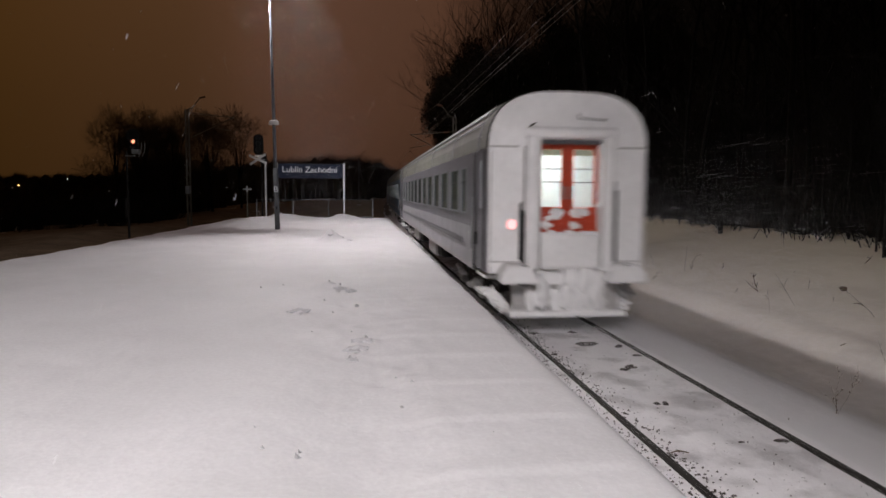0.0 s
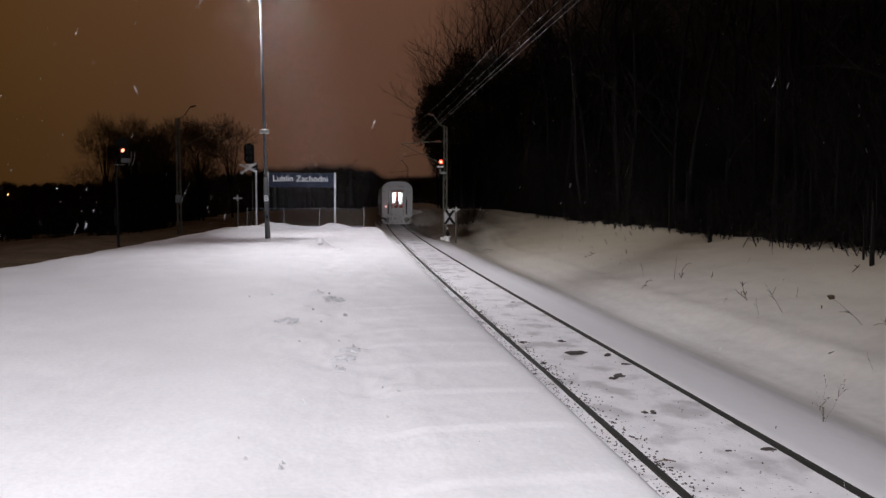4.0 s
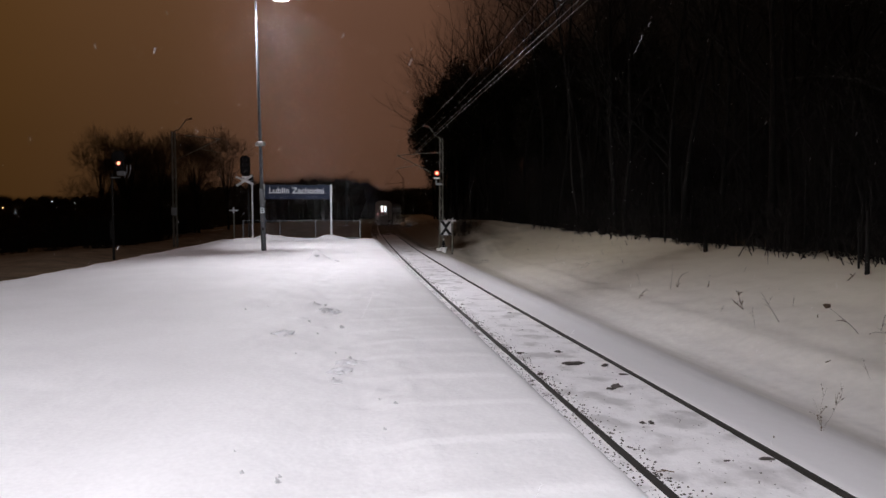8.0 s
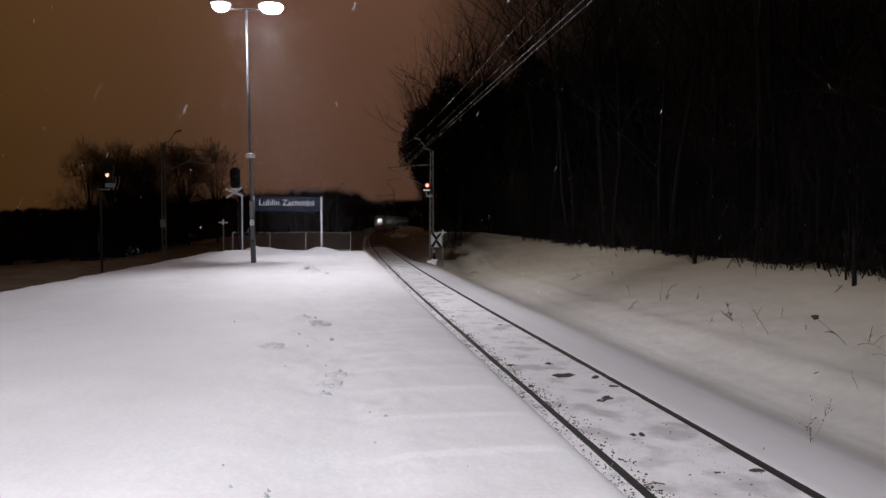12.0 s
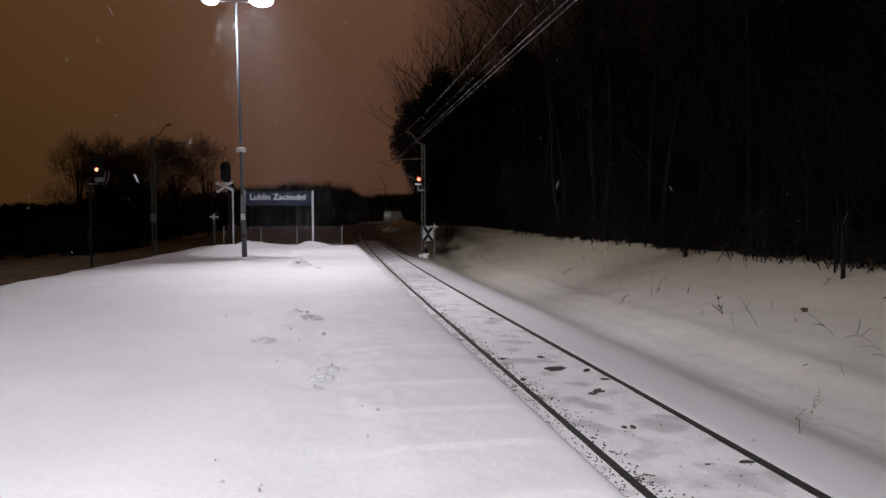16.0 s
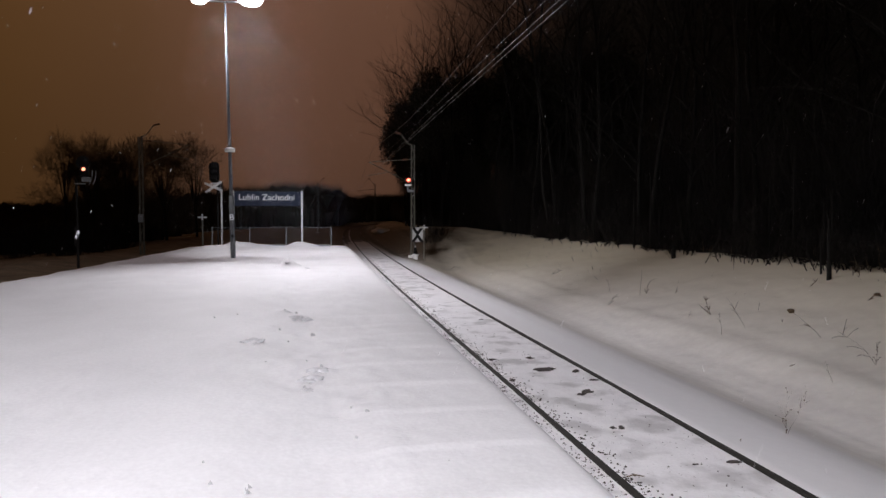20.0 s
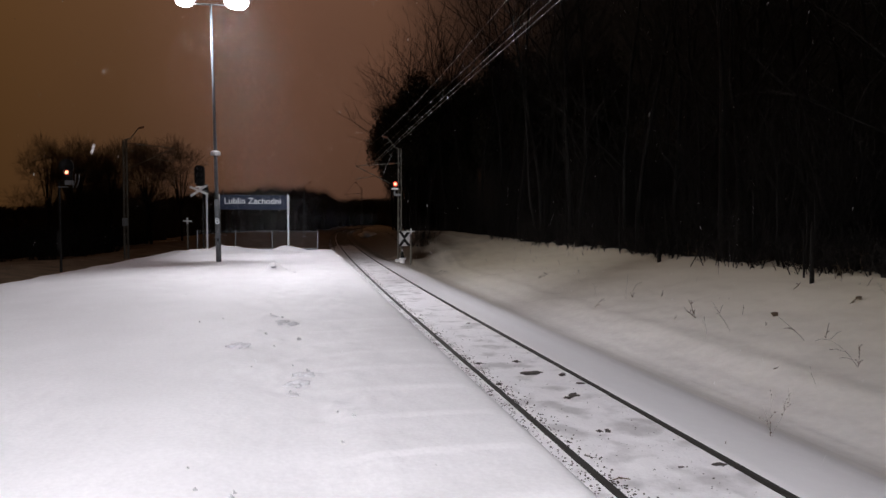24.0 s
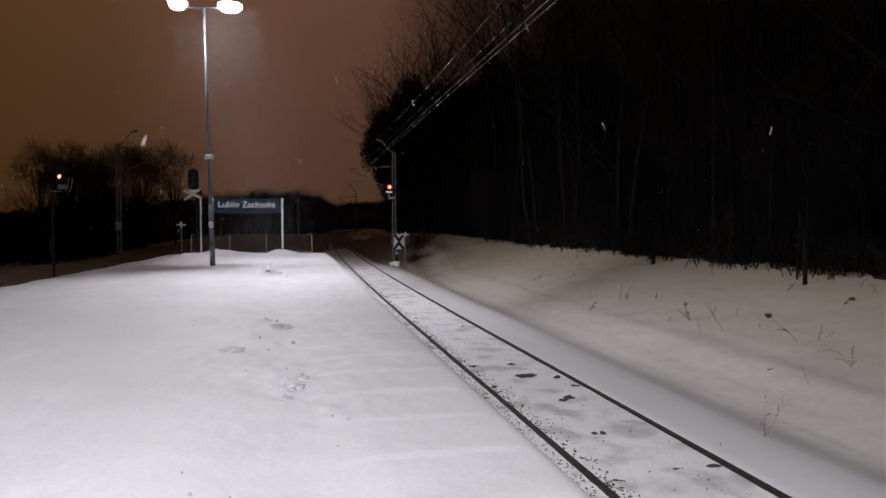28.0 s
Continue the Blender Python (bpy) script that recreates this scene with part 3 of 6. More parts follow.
def mast(name, m, h, label, reach, arm_z, box_z=None):
    """A lattice mast with cantilever; reach is the arm's signed length along x."""
    t = thing(name, m, label, "mast", "catenary masts")
    legs, laces = lattice(0.115, 0.13, h)
    for leg in legs:
        part("leg", leg, MAST, t)
    for lace in laces:
        part("lacing_bar", lace, MAST, t)
    part("foundation", box(B(), (0, 0, -0.30), (0.6, 0.6, 0.7), 0.05), SNOW_CAKED, t)
    part("top_arm", rod(rod(B(), (0, 0, h), (reach * 0.12, 0, h + 0.1), 0.03), (reach * 0.12, 0, h + 0.1), (reach * 0.28, 0, h + 0.75), 0.03), MAST, t)
    part("insulator", rod(B(), (reach * 0.28, 0, h + 0.75), (reach * 0.40, 0, h + 0.83), 0.06, 0.06, 8), PORCELAIN, t)
    part("cantilever", rod(rod(B(), (0, 0, arm_z + 1.2), (reach, 0, arm_z + 0.95), 0.026), (reach * 0.1, 0, arm_z - 0.35), (reach, 0, arm_z + 0.95), 0.026), MAST, t)
    part("insulator", rod(B(), (reach * 0.12, 0, arm_z + 1.17), (reach * 0.24, 0, arm_z + 1.14), 0.06, 0.06, 8), PORCELAIN, t)
    part("steady_arm", rod(B(), (reach * 0.55, 0, arm_z + 0.30), (reach * 1.02, 0, arm_z + 0.05), 0.018), MAST, t)
    if box_z:
        part("junction_box", box(B(), (0, -0.22, box_z), (0.32, 0.2, 0.5), 0.02), GALV, t, "pale grey cabinet on the mast")
    return t


MAST_Y = 46.0
mast("catenary_mast", pose(6.66, MAST_Y, -0.35), 7.55, "steel lattice catenary mast beside the track", -3.0, 5.4)
mast("catenary_mast", pose(-10.75, MAST_Y, -0.25), 7.6, "tall lattice catenary mast with a grey cabinet", 2.9, 6.2, 2.45)
mast("catenary_mast", on_line(104, -5.6, -0.2), 7.4, "distant lattice catenary mast by the curve", 2.6, 5.4)
mast("catenary_mast", on_line(104, 3.0, -0.2), 7.4, "distant lattice catenary mast by the curve", -2.6, 5.4)
mast("catenary_mast", on_line(158, -9.0, -0.2), 7.4, "distant lattice catenary mast by the curve", 2.6, 5.4)
mast("catenary_mast", pose(-13.0, 128, -0.6), 7.4, "distant lattice catenary mast by the curve", 2.6, 5.4)


def wire(pts, r, label):
    cu = bpy.data.curves.new("overhead_wire", "CURVE")
    cu.dimensions, cu.bevel_depth, cu.bevel_resolution = "3D", r, 1
    sp = cu.splines.new("POLY")
    sp.points.add(len(pts) - 1)
    for p, q in zip(sp.points, pts):
        p.co = (*q, 1)
    tmp = new("overhead_wire", cu)
    me = bpy.data.meshes.new_from_object(tmp.evaluated_get(bpy.context.evaluated_depsgraph_get()))
    bpy.data.objects.remove(tmp)
    me.materials.append(COPPER)
    return tagged(new("overhead_wire", me), label, "wire", "overhead wires")


def span(y0, y1, off, z, sag, n=12):
    return [(float(axis(y)) + off, y, z - sag * 4 * ((y - y0) / (y1 - y0)) * (1 - (y - y0) / (y1 - y0))) for y in np.linspace(y0, y1, n)]


def falling(y0, y1, off):
    return [(float(axis(y)) + off, y, 5.56 - 0.005 * (min(max(y, -6), 46) + 6)) for y in np.linspace(y0, y1, 12)]


for a, b in ((-6.0, 46.0), (46.0, 104.0), (104.0, 158.0)):
    wire(falling(a, b, -0.05), 0.0048, "straight contact wire over the track")
    wire(falling(a, b, 0.07), 0.0048, "straight contact wire over the track")
    wire(span(a, b, 0.0, 7.12, 1.03), 0.0045, "sagging messenger wire over the track")
    for y in np.linspace(a + 5, b - 5, 8):
        f = (y - a) / (b - a)
        zt = 7.12 - 1.03 * 4 * f * (1 - f)
        tagged(part("dropper_wire", rod(B(), (float(axis(y)), y, 5.48), (float(axis(y)), y, zt), 0.002, 0.002, 4), DARK_STEEL),
               "thin dropper between messenger and contact wire", "wire", "droppers")
wire(span(-6.0, 46.0, 0.05, 5.86, 0.12), 0.0025, "thin feeder wire beside the messenger")


# ---- signals ----
def lens_face(t, x, z, y, mat, core=None, r=0.13, rc=0.075):
    part("hood", rod(B(), (x, y, z + 0.02), (x, y - 0.2, z + 0.02), r + 0.015, r + 0.02, 14, False), BLACK, t)
    part("lens", rod(B(), (x, y - 0.02, z), (x, y - 0.05, z), r, r * 0.92, 18), mat, t, "glowing red lens" if core else "dark unlit lens")
    if core:
        part("lens_core", rod(B(), (x, y - 0.05, z), (x, y - 0.06, z), rc, rc * 0.9, 14), core, t, "bright centre of the lens")


def signal_left():
    """Signal on a slim post, red aspect lit, with a caged rear."""
    t = thing("railway_signal", pose(-10.77, 35.1, -0.25), "railway signal on a slim post showing a red light", "railway signal", "signals")
    part("post", rod(B(), (-0.33, 0, -0.3), (-0.33, 0, 4.35), 0.06, 0.05, 10), DARK_STEEL, t)
    part("relay_box", box(B(), (-0.42, 0, 1.6), (0.10, 0.16, 0.9), 0.02), DARK_STEEL, t)
    part("footing", box(B(), (-0.33, 0, -0.02), (0.9, 0.5, 0.12), 0.04), SNOW_GREY, t)
    out = [(0.31 * math.cos(q), 5.12 + 0.34 * math.sin(q)) for q in [2 * math.pi * i / 20 for i in range(20)]]
    part("backplate", prism(B(), out, -0.1, 0.02), BLACK, t, "round black backplate")
    box_ = part("lamp_case", box(B(), (0.02, 0.02, 4.70), (0.42, 0.26, 0.5), 0.05), BLACK, t)
    lens_face(box_, 0.05, 4.82, -0.12, RED_LENS, RED_HOT, 0.10, 0.085)
    part("bracket", box(box(B(), (0.12, -0.05, 4.34), (0.38, 0.2, 0.22), 0.04), (-0.15, -0.05, 4.14), (0.45, 0.14, 0.05), 0.01), GALV, t, "pale snow-dusted bracket")
    for k in (0, 1):
        hoop = B()
        pts = [(0.38 + 0.16 * k, 0, 4.77), (0.40 + 0.16 * k, -0.1, 4.52), (0.36 + 0.16 * k, -0.1, 4.32), (0.24 + 0.16 * k, 0, 4.12)]
        for a, b in zip(pts, pts[1:]):
            rod(hoop, a, b, 0.022, 0.022, 6)
        part("safety_hoop", hoop, GALV, t)
    return t


signal_left()


def signal_back():
    """Signal at the platform's end seen with its dark oval backplate, unlit."""
    t = thing("railway_signal", pose(-5.78, 42.2, 0.2), "unlit signal with a dark oval backplate on a post", "railway signal", "signals")
    part("post", rod(B(), (0.16, 0.1, -0.4), (0.16, 0.1, 4.1), 0.05, 0.05, 10), DARK_STEEL, t)
    out = [(0.30 * math.cos(q), 4.75 + (0.36 if math.sin(q) > 0 else -0.36) + 0.26 * math.sin(q)) for q in [2 * math.pi * i / 24 for i in range(24)]]
    plate = part("backplate", prism(B(), out, -0.05, 0.0), BLACK, t)
    for z in (4.45, 4.80, 5.15):
        lens_face(plate, 0, z, -0.06, DARK_STEEL)
    part("lower_case", box(B(), (0.30, 0.0, 3.85), (0.34, 0.28, 0.80), 0.12), BLACK, t)
    part("snow_ledge", box(box(B(), (0.02, -0.05, 4.08), (0.46, 0.18, 0.10), 0.03), (0.02, -0.05, 3.95), (0.14, 0.12, 0.2), 0.03), SNOW_CAKED, t)
    return t


signal_back()


def cross_sign():
    """A white diagonal cross on a pale post: the signal behind it is out of use."""
    t = thing("cross_sign", pose(-5.28, 41.3, 0.0), "white diagonal cross board on a pale post", "sign")
    part("post", rod(B(), (0, 0, -0.3), (0, 0, 3.92), 0.055, 0.055, 10), WHITE, t)
    for a in (24, -35):
        q = radians(a)
        part("arm", box(B(), (-0.42, -0.07 + 0.0003 * a, 4.04), (1.10, 0.022, 0.13), 0.005, Euler((0, q, 0)).to_matrix()), WHITE, t)
    part("clamp", box(B(), (-0.21, -0.035, 4.02), (0.44, 0.03, 0.05), 0.005), GALV, t)
    return t


cross_sign()


def plus_marker(m, h, post_mat, label):
    """A small white plus-shaped marker on a thin post."""
    t = thing("plus_marker", m, label, "sign", "plus markers")
    part("post", rod(B(), (0, 0, -0.5), (0, 0, h - 0.10), 0.05, 0.05, 8), post_mat, t)
    part("upright", rod(B(), (0, 0, h - 0.15), (0, 0, h + 0.20), 0.03, 0.03, 8), WHITE, t)
    part("arm", box(B(), (0, -0.045, h), (0.52, 0.03, 0.09), 0.008), WHITE, t)
    part("arm", box(B(), (0, -0.076, h), (0.10, 0.03, 0.34), 0.008), WHITE, t)
    return t


plus_marker(pose(-6.55, 42.6, 0.0), 2.28, MAST, "white plus-shaped marker on a grey post")
plus_marker(pose(7.30, 45.2, -0.45), 2.06, MAST, "white plus-shaped marker on a thin post")


def signal_right():
    """Red signal bracketed from the right mast."""
    t = thing("railway_signal", pose(6.30, 45.6, 0.06), "small bracketed railway signal showing a bright red light", "railway signal", "signals")
    case = part("lamp_case", box(B(), (-0.02, 0.05, 4.72), (0.34, 0.30, 0.40), 0.06), BLACK, t)
    lens_face(case, -0.02, 4.74, -0.10, RED_LENS, RED_HOT, 0.15, 0.10)
    part("shelf", box(B(), (-0.04, 0.0, 4.42), (0.42, 0.3, 0.12), 0.03), SNOW_CAKED, t, "snow-covered shelf")
    part("bracket", box(box(B(), (-0.04, 0.05, 4.20), (0.10, 0.10, 0.40), 0.01), (0.16, 0.12, 4.02), (0.44, 0.12, 0.16), 0.02), GALV, t)
    return t


signal_right()


def chevron_board():
    """White board with two black chevrons meeting, on the mast."""
    t = thing("chevron_board", pose(6.93, 45.62, 0.08), "white board with black chevrons forming a cross", "sign")
    part("panel", box(B(), (0, 0, 1.04), (0.72, 0.03, 1.02), 0.006), WHITE, t)
    for s in (-1, 1):
        c = B()
        o = [(-0.36, s * 0.50), (-0.20, s * 0.50), (0.0, s * 0.22), (0.20, s * 0.50), (0.36, s * 0.50), (0.36, s * 0.40), (0.07, 0.0 + s * 0.004), (-0.07, 0.0 + s * 0.004), (-0.36, s * 0.40)]
        prism(c, [(x, 1.04 + z) for x, z in o], -0.027, -0.018)
        part("chevron", c, BLACK, t, "black chevron")
    part("strap", box(B(), (-0.2, 0.05, 1.3), (0.3, 0.12, 0.05), 0.004), GALV, t)
    part("strap", box(B(), (-0.2, 0.05, 0.75), (0.3, 0.12, 0.05), 0.004), GALV, t)
    return t


chevron_board()
tl = thing("track_marker", pose(6.72, 45.2, -0.50), "small dark cone on a pale snowy base by the mast", "marker")
part("cone", rod(B(), (0, 0, 0.30), (0, 0, 0.78), 0.16, 0.05, 10), BLACK, tl)
part("knob", rod(B(), (0, 0, 0.78), (0, 0, 0.90), 0.06, 0.03, 8), WHITE, tl)
part("base", clump(rod(B(), (0, 0, -0.2), (0, 0, 0.25), 0.18, 0.18, 10), (0, 0, 0.26), 0.24, RNG, (1, 1, 0.4)), SNOW_CAKED, tl, smooth=True)


# ---- station sign ----
def station_sign():
    t = thing("station_sign", pose(-2.64, 41.1, 0.55), "navy station name board on two white posts", "station sign")
    W, zb, zt = 3.80, 2.40, 3.26
    part("panel", box(B(), (0, 0, (zb + zt) / 2), (W, 0.07, zt - zb), 0.012), NAVY, t)
    for sx in (-1, 1):
        part("post", box(B(), (sx * (W / 2 + 0.05), 0.0, 1.48), (0.11, 0.11, 3.62), 0.01), WHITE, t)
    cu = bpy.data.curves.new("name_text", "FONT")
    cu.body, cu.size, cu.extrude, cu.align_x, cu.align_y = "Lublin Zachodni", 0.52, 0.004, "CENTER", "CENTER"
    cu.offset = 0.001
    tmp = new("lettering", cu)
    me = bpy.data.meshes.new_from_object(tmp.evaluated_get(bpy.context.evaluated_depsgraph_get()))
    bpy.data.objects.remove(tmp)
    me.materials.clear()
    me.materials.append(LETTER)
    k = 3.17 / max(v.co.x for v in me.vertices) / 2
    xs = sorted(v.co.x for v in me.vertices)
    cut = max(zip(xs, xs[1:]), key=lambda p: p[1] - p[0])[0] + 0.01
    for side_ in (-1, 1):
        bm = B()
        bm.from_mesh(me)
        bmesh.ops.delete(bm, geom=[v for v in bm.verts if (v.co.x - cut) * side_ < 0], context="VERTS")
        tx = part("word", bm, LETTER, t, "white lettering")
        tx.matrix_basis = pose(-0.06, -0.041, 2.90, 90, 0, 0)
        tx.scale = (k, k, k)
    return t


station_sign()


# ---- railing at the platform's end ----
def railing():
    t = thing("railing", pose(0, 41.5, 0.5), "low steel mesh railing across the platform's end", "railing")
    xs = [-5.85, -3.72, -1.63, 1.03]
    for x in xs:
        part("post", rod(B(), (x, 0, -0.3), (x, 0, 1.22), 0.032, 0.032, 8), GALV, t)
    for z in (0.12,):
        part("rail", rod(B(), (xs[0], 0, z), (xs[-1], 0, z), 0.045, 0.045, 8), GALV, t)
    part("top_wire", rod(B(), (xs[0], 0, 1.19), (xs[-1], 0, 1.19), 0.010, 0.010, 6), GALV, t)
    mesh = B()
    for x in np.arange(xs[0] + 0.15, xs[-1], 0.15):
        rod(mesh, (x, 0.02, 0.12), (x, 0.02, 1.19), 0.0022, 0.0022, 3, False)
    for z in np.arange(0.3, 1.15, 0.2):
        rod(mesh, (xs[0], 0.022, z), (xs[-1], 0.022, z), 0.0022, 0.0022, 3, False)
    m_ = part("wire_mesh", mesh, GALV, t)
    m_["kind"] = "stuff"
    return t


railing()


# ---- the train: three coaches, the last one caked with snow ----
HW, ROOF_TOP, SEAM = 1.41, 4.06, 3.12
LENGTH = 26.4


def body_arc(n=14, grow=0.0):
    """The coach's roof outline from one shoulder to the other."""
    pts = []
    for i in range(n + 1):
        q = math.pi * i / n
        c, s = math.cos(q), math.sin(q)
        pts.append((-(HW + grow) * math.copysign(abs(c) ** 0.62, c), SEAM + (ROOF_TOP - SEAM + grow) * abs(s) ** 0.85))
    return pts


def coach(last, paint_low, paint_band):
    rng = random.Random(40 + last)
    t = thing("passenger_coach", Matrix(), "grey passenger coach, its end caked white with snow" if last else "dark blue passenger coach with lit windows", "railway coach", "coaches of the train")
    L = LENGTH - 0.5
    y0 = 0.22
    lo_z, sill, head = 1.02, 1.98, 2.86
    # roof shell
    arc = body_arc()
    inner = [(x * 0.955, SEAM + (z - SEAM) * 0.94 - 0.03) for x, z in arc]
    part("roof", prism(B(), arc + inner[::-1], y0, L), ROOF, t, smooth=False)
    for y in (y0 + 0.85, y0 + 4.2, y0 + 9, y0 + 15, y0 + 21):
        part("roof_seam", prism(B(), body_arc(grow=0.012) + arc[::-1], y, y + 0.05), GREY_PAINT, t)
    for k in (2, 3, 4, 10, 11, 12):
        (xa, za), (xb, zb_) = arc[k], body_arc(grow=0.02)[k]
        part("roof_flute", rod(B(), (xb, y0 + 0.95, zb_), (xb, L - 0.3, zb_), 0.018, 0.018, 5), GREY_PAINT, t)
    part("floor", box(B(), (0, (y0 + L) / 2, 1.12), (2 * HW - 0.08, L - y0 - 0.02, 0.16)), DARK_STEEL, t)
    # windows by stretch along the side
    door_w = [(y0 + 0.30, y0 + 1.15), (L - 1.15, L - 0.30)]
    wins = []
    y = y0 + 2.0
    k = 0
    while y < L - 3.2:
        w = 0.62 if k == 0 else 1.15
        wins.append((y, y + w))
        y += w + (0.55 if k == 0 else 0.72)
        k += 1
    for sx in (-1, 1):
        side = part("side_wall", B(), paint_low, t)
        bm = B()
        xo, th = sx * (HW - 0.015), 0.03
        # lower panel between the doors
        box(bm, (xo, (door_w[0][1] + door_w[1][0]) / 2, (lo_z + sill - 0.24) / 2), (th, door_w[1][0] - door_w[0][1], sill - 0.24 - lo_z))
        me = side.data
        bm.to_mesh(me)
        bm.free()
        band = B()
        box(band, (xo, (door_w[0][1] + door_w[1][0]) / 2, sill - 0.12), (th + 0.004, door_w[1][0] - door_w[0][1], 0.24))
        box(band, (xo, (door_w[0][1] + door_w[1][0]) / 2, (head + SEAM) / 2), (th + 0.004, door_w[1][0] - door_w[0][1], SEAM - head))
        cuts = [door_w[0][1]] + [v for w in wins for v in w] + [door_w[1][0]]
        for a, b in zip(cuts[0::2], cuts[1::2]):
            box(band, (xo, (a + b) / 2, (sill + head) / 2), (th + 0.004, b - a, head - sill))
        part("window_band", band, paint_band, t)
        for a, b in wins:
            win = part("window", rod(B(), (xo + sx * 0.034, a, head - 0.28), (xo + sx * 0.034, b, head - 0.28), 0.014, 0.014, 4), DARK_STEEL, t)
            pn = part("pane", box(B(), (xo + sx * 0.02, (a + b) / 2, (sill + head) / 2), (0.012, b - a, head - sill)), PANE, win)
            pn.visible_shadow = False
            fr = B()
            for z in (sill, head):
                box(fr, (xo + sx * 0.03, (a + b) / 2, z), (0.022, b - a + 0.06, 0.035))
            for yy in (a, b):
                box(fr, (xo + sx * 0.03, yy, (sill + head) / 2), (0.022, 0.035, head - sill))
            part("frame", fr, GALV, win, "grey metal window frame")
            if rng.random() < 0.85:
                part("curtain", box(B(), (xo - sx * 0.13, a + 0.10, 2.42), (0.04, 0.16, 0.86), 0.012), CURTAIN, win)
        for a, b in door_w:
            dr = part("side_door", B(), GREY_PAINT, t, "grey folding entrance door with a narrow window")
            d = B()
            yc = (a + b) / 2
            box(d, (xo - sx * 0.02, yc, 1.53), (0.05, b - a, 1.02))
            box(d, (xo - sx * 0.02, a + 0.14, 2.58), (0.05, 0.28, 1.08))
            box(d, (xo - sx * 0.02, b - 0.20, 2.58), (0.05, 0.40, 1.08))
            box(d, (xo - sx * 0.02, yc, 2.06), (0.05, b - a, 0.08))
            box(d, (xo - sx * 0.02, yc, 3.03), (0.05, b - a, 0.18))
            d.to_mesh(dr.data)
            d.free()
            pn = part("pane", box(B(), (xo - sx * 0.02, (a + 0.28 + b - 0.40) / 2, 2.52), (0.012, b - a - 0.68, 0.84)), PANE, dr)
            pn.visible_shadow = False
            for yk in (a, b):
                part("door_seal", box(B(), (xo + sx * 0.034, yk, 2.06), (0.012, 0.045, 2.06), 0.002), RUBBER, dr, "black rubber door seal")
            part("handrail", rod(B(), (xo + sx * 0.07, b + 0.05, 1.35), (xo + sx * 0.07, b + 0.05, 2.3), 0.018, 0.018, 6), GALV, dr)
            part("handle", box(B(), (xo + sx * 0.03, b - 0.12, 1.55), (0.05, 0.04, 0.22), 0.008), DARK_STEEL, dr)
            part("footstep", box(B(), (sx * (HW - 0.12), yc, 0.62), (0.26, 0.75, 0.06), 0.01), SNOW_CAKED, dr)
            part("footstep", box(B(), (sx * (HW - 0.18), yc, 0.92), (0.30, 0.75, 0.06), 0.01), SNOW_CAKED, dr)
            for yy in (a - 0.15, b + 0.15):
                w_ = 0.30 if yy < a else 0.30
                box_m = box(B(), (xo, yy, (lo_z + SEAM) / 2), (th, w_, SEAM - lo_z))
                part("door_pillar", box_m, GREY_PAINT, t)
        part("stripe", box(B(), (xo + sx * 0.034, (y0 + L) / 2 + 0.4, 1.42), (0.012, L - y0 - 4.0, 0.10)), DARK_PAINT, t)
        part("sole_bar", box(B(), (sx * (HW - 0.08), (y0 + L) / 2, 0.98), (0.10, L - y0 - 3.0, 0.12)), SNOW_GREY, t)
    # interior: partitions and ceiling light
    part("corridor_wall", box(B(), (0.45, L / 2, 2.15), (0.05, L - 5.0, 1.9)), INSIDE_DIM, t)
    for (a, b), (c, d) in zip(wins, wins[1:]):
        part("compartment_wall", box(B(), (-0.52, (b + c) / 2, 2.15), (1.66, 0.05, 1.85)), INSIDE_DIM, t)
    part("ceiling_lamp", box(B(), (-0.75, L / 2, 3.06), (0.22, L - 5.0, 0.05), 0.01), TUBE_DIM, t, "glowing strip lamp")
    part("ceiling_lamp", box(B(), (0.95, L / 2, 3.06), (0.16, L - 5.0, 0.05), 0.01), TUBE_WARM, t, "warm glowing strip lamp")
    for yy in (y0 + 1.75, L - 1.75):
        part("partition", box(B(), (0, yy, 2.15), (2 * HW - 0.14, 0.05, 1.9)), INSIDE, t)
    part("vestibule_ceiling", box(B(), (0, y0 + 0.85, 3.30), (2 * HW - 0.2, 1.6, 0.04)), INSIDE, t)
    part("vestibule_lamp", box(B(), (0, y0 + 0.95, 3.25), (1.1, 0.9, 0.05), 0.01), TUBE, t, "bright vestibule ceiling lamp")
    # end walls
    for end, yy in ((0, y0), (1, L)):
        sg = -1 if end == 0 else 1
        mat = SNOW_CAKED if last and end == 0 else GREY_PAINT
        ew = B()
        arc_e = body_arc(18)
        # upper part of the end above the doorway
        prism(ew, [(x, z) for x, z in arc_e] + [(HW, 3.05), (0.56, 3.05), (0.56, 3.21), (-0.56, 3.21), (-0.56, 3.05), (-HW, 3.05)], yy - 0.05, yy + 0.05)
        for sx in (-1, 1):
            box(ew, (sx * (HW + 0.56) / 2, yy, (lo_z + 3.05) / 2), (HW - 0.56, 0.10, 3.05 - lo_z), 0.0)
        part("end_wall", ew, mat, t, "end wall caked with wind-packed snow" if last and end == 0 else "")
        # gangway: two rubber columns and the lintel
        for sx in (-1, 1):
            gw = part("gangway_column", box(B(), (sx * 0.665, yy + sg * 0.17, 2.20), (0.23, 0.24, 2.26), 0.08), mat, t, smooth=True)
            # grey strips give the column edges and grooves their shade in colour
            part("groove", box(B(), (sx * 0.79, yy + sg * 0.07, 2.30), (0.02, 0.06, 1.70), 0.004), SNOW_GREY, gw)
            part("groove", box(B(), (sx * 0.555, yy + sg * 0.27, 2.20), (0.012, 0.06, 2.11), 0.004), SNOW_GREY, gw)
            part("rubber_edge", box(B(), (sx * 0.80, yy + sg * 0.08, 1.62), (0.045, 0.08, 0.92), 0.012), RUBBER, gw, "black rubber showing through the snow")
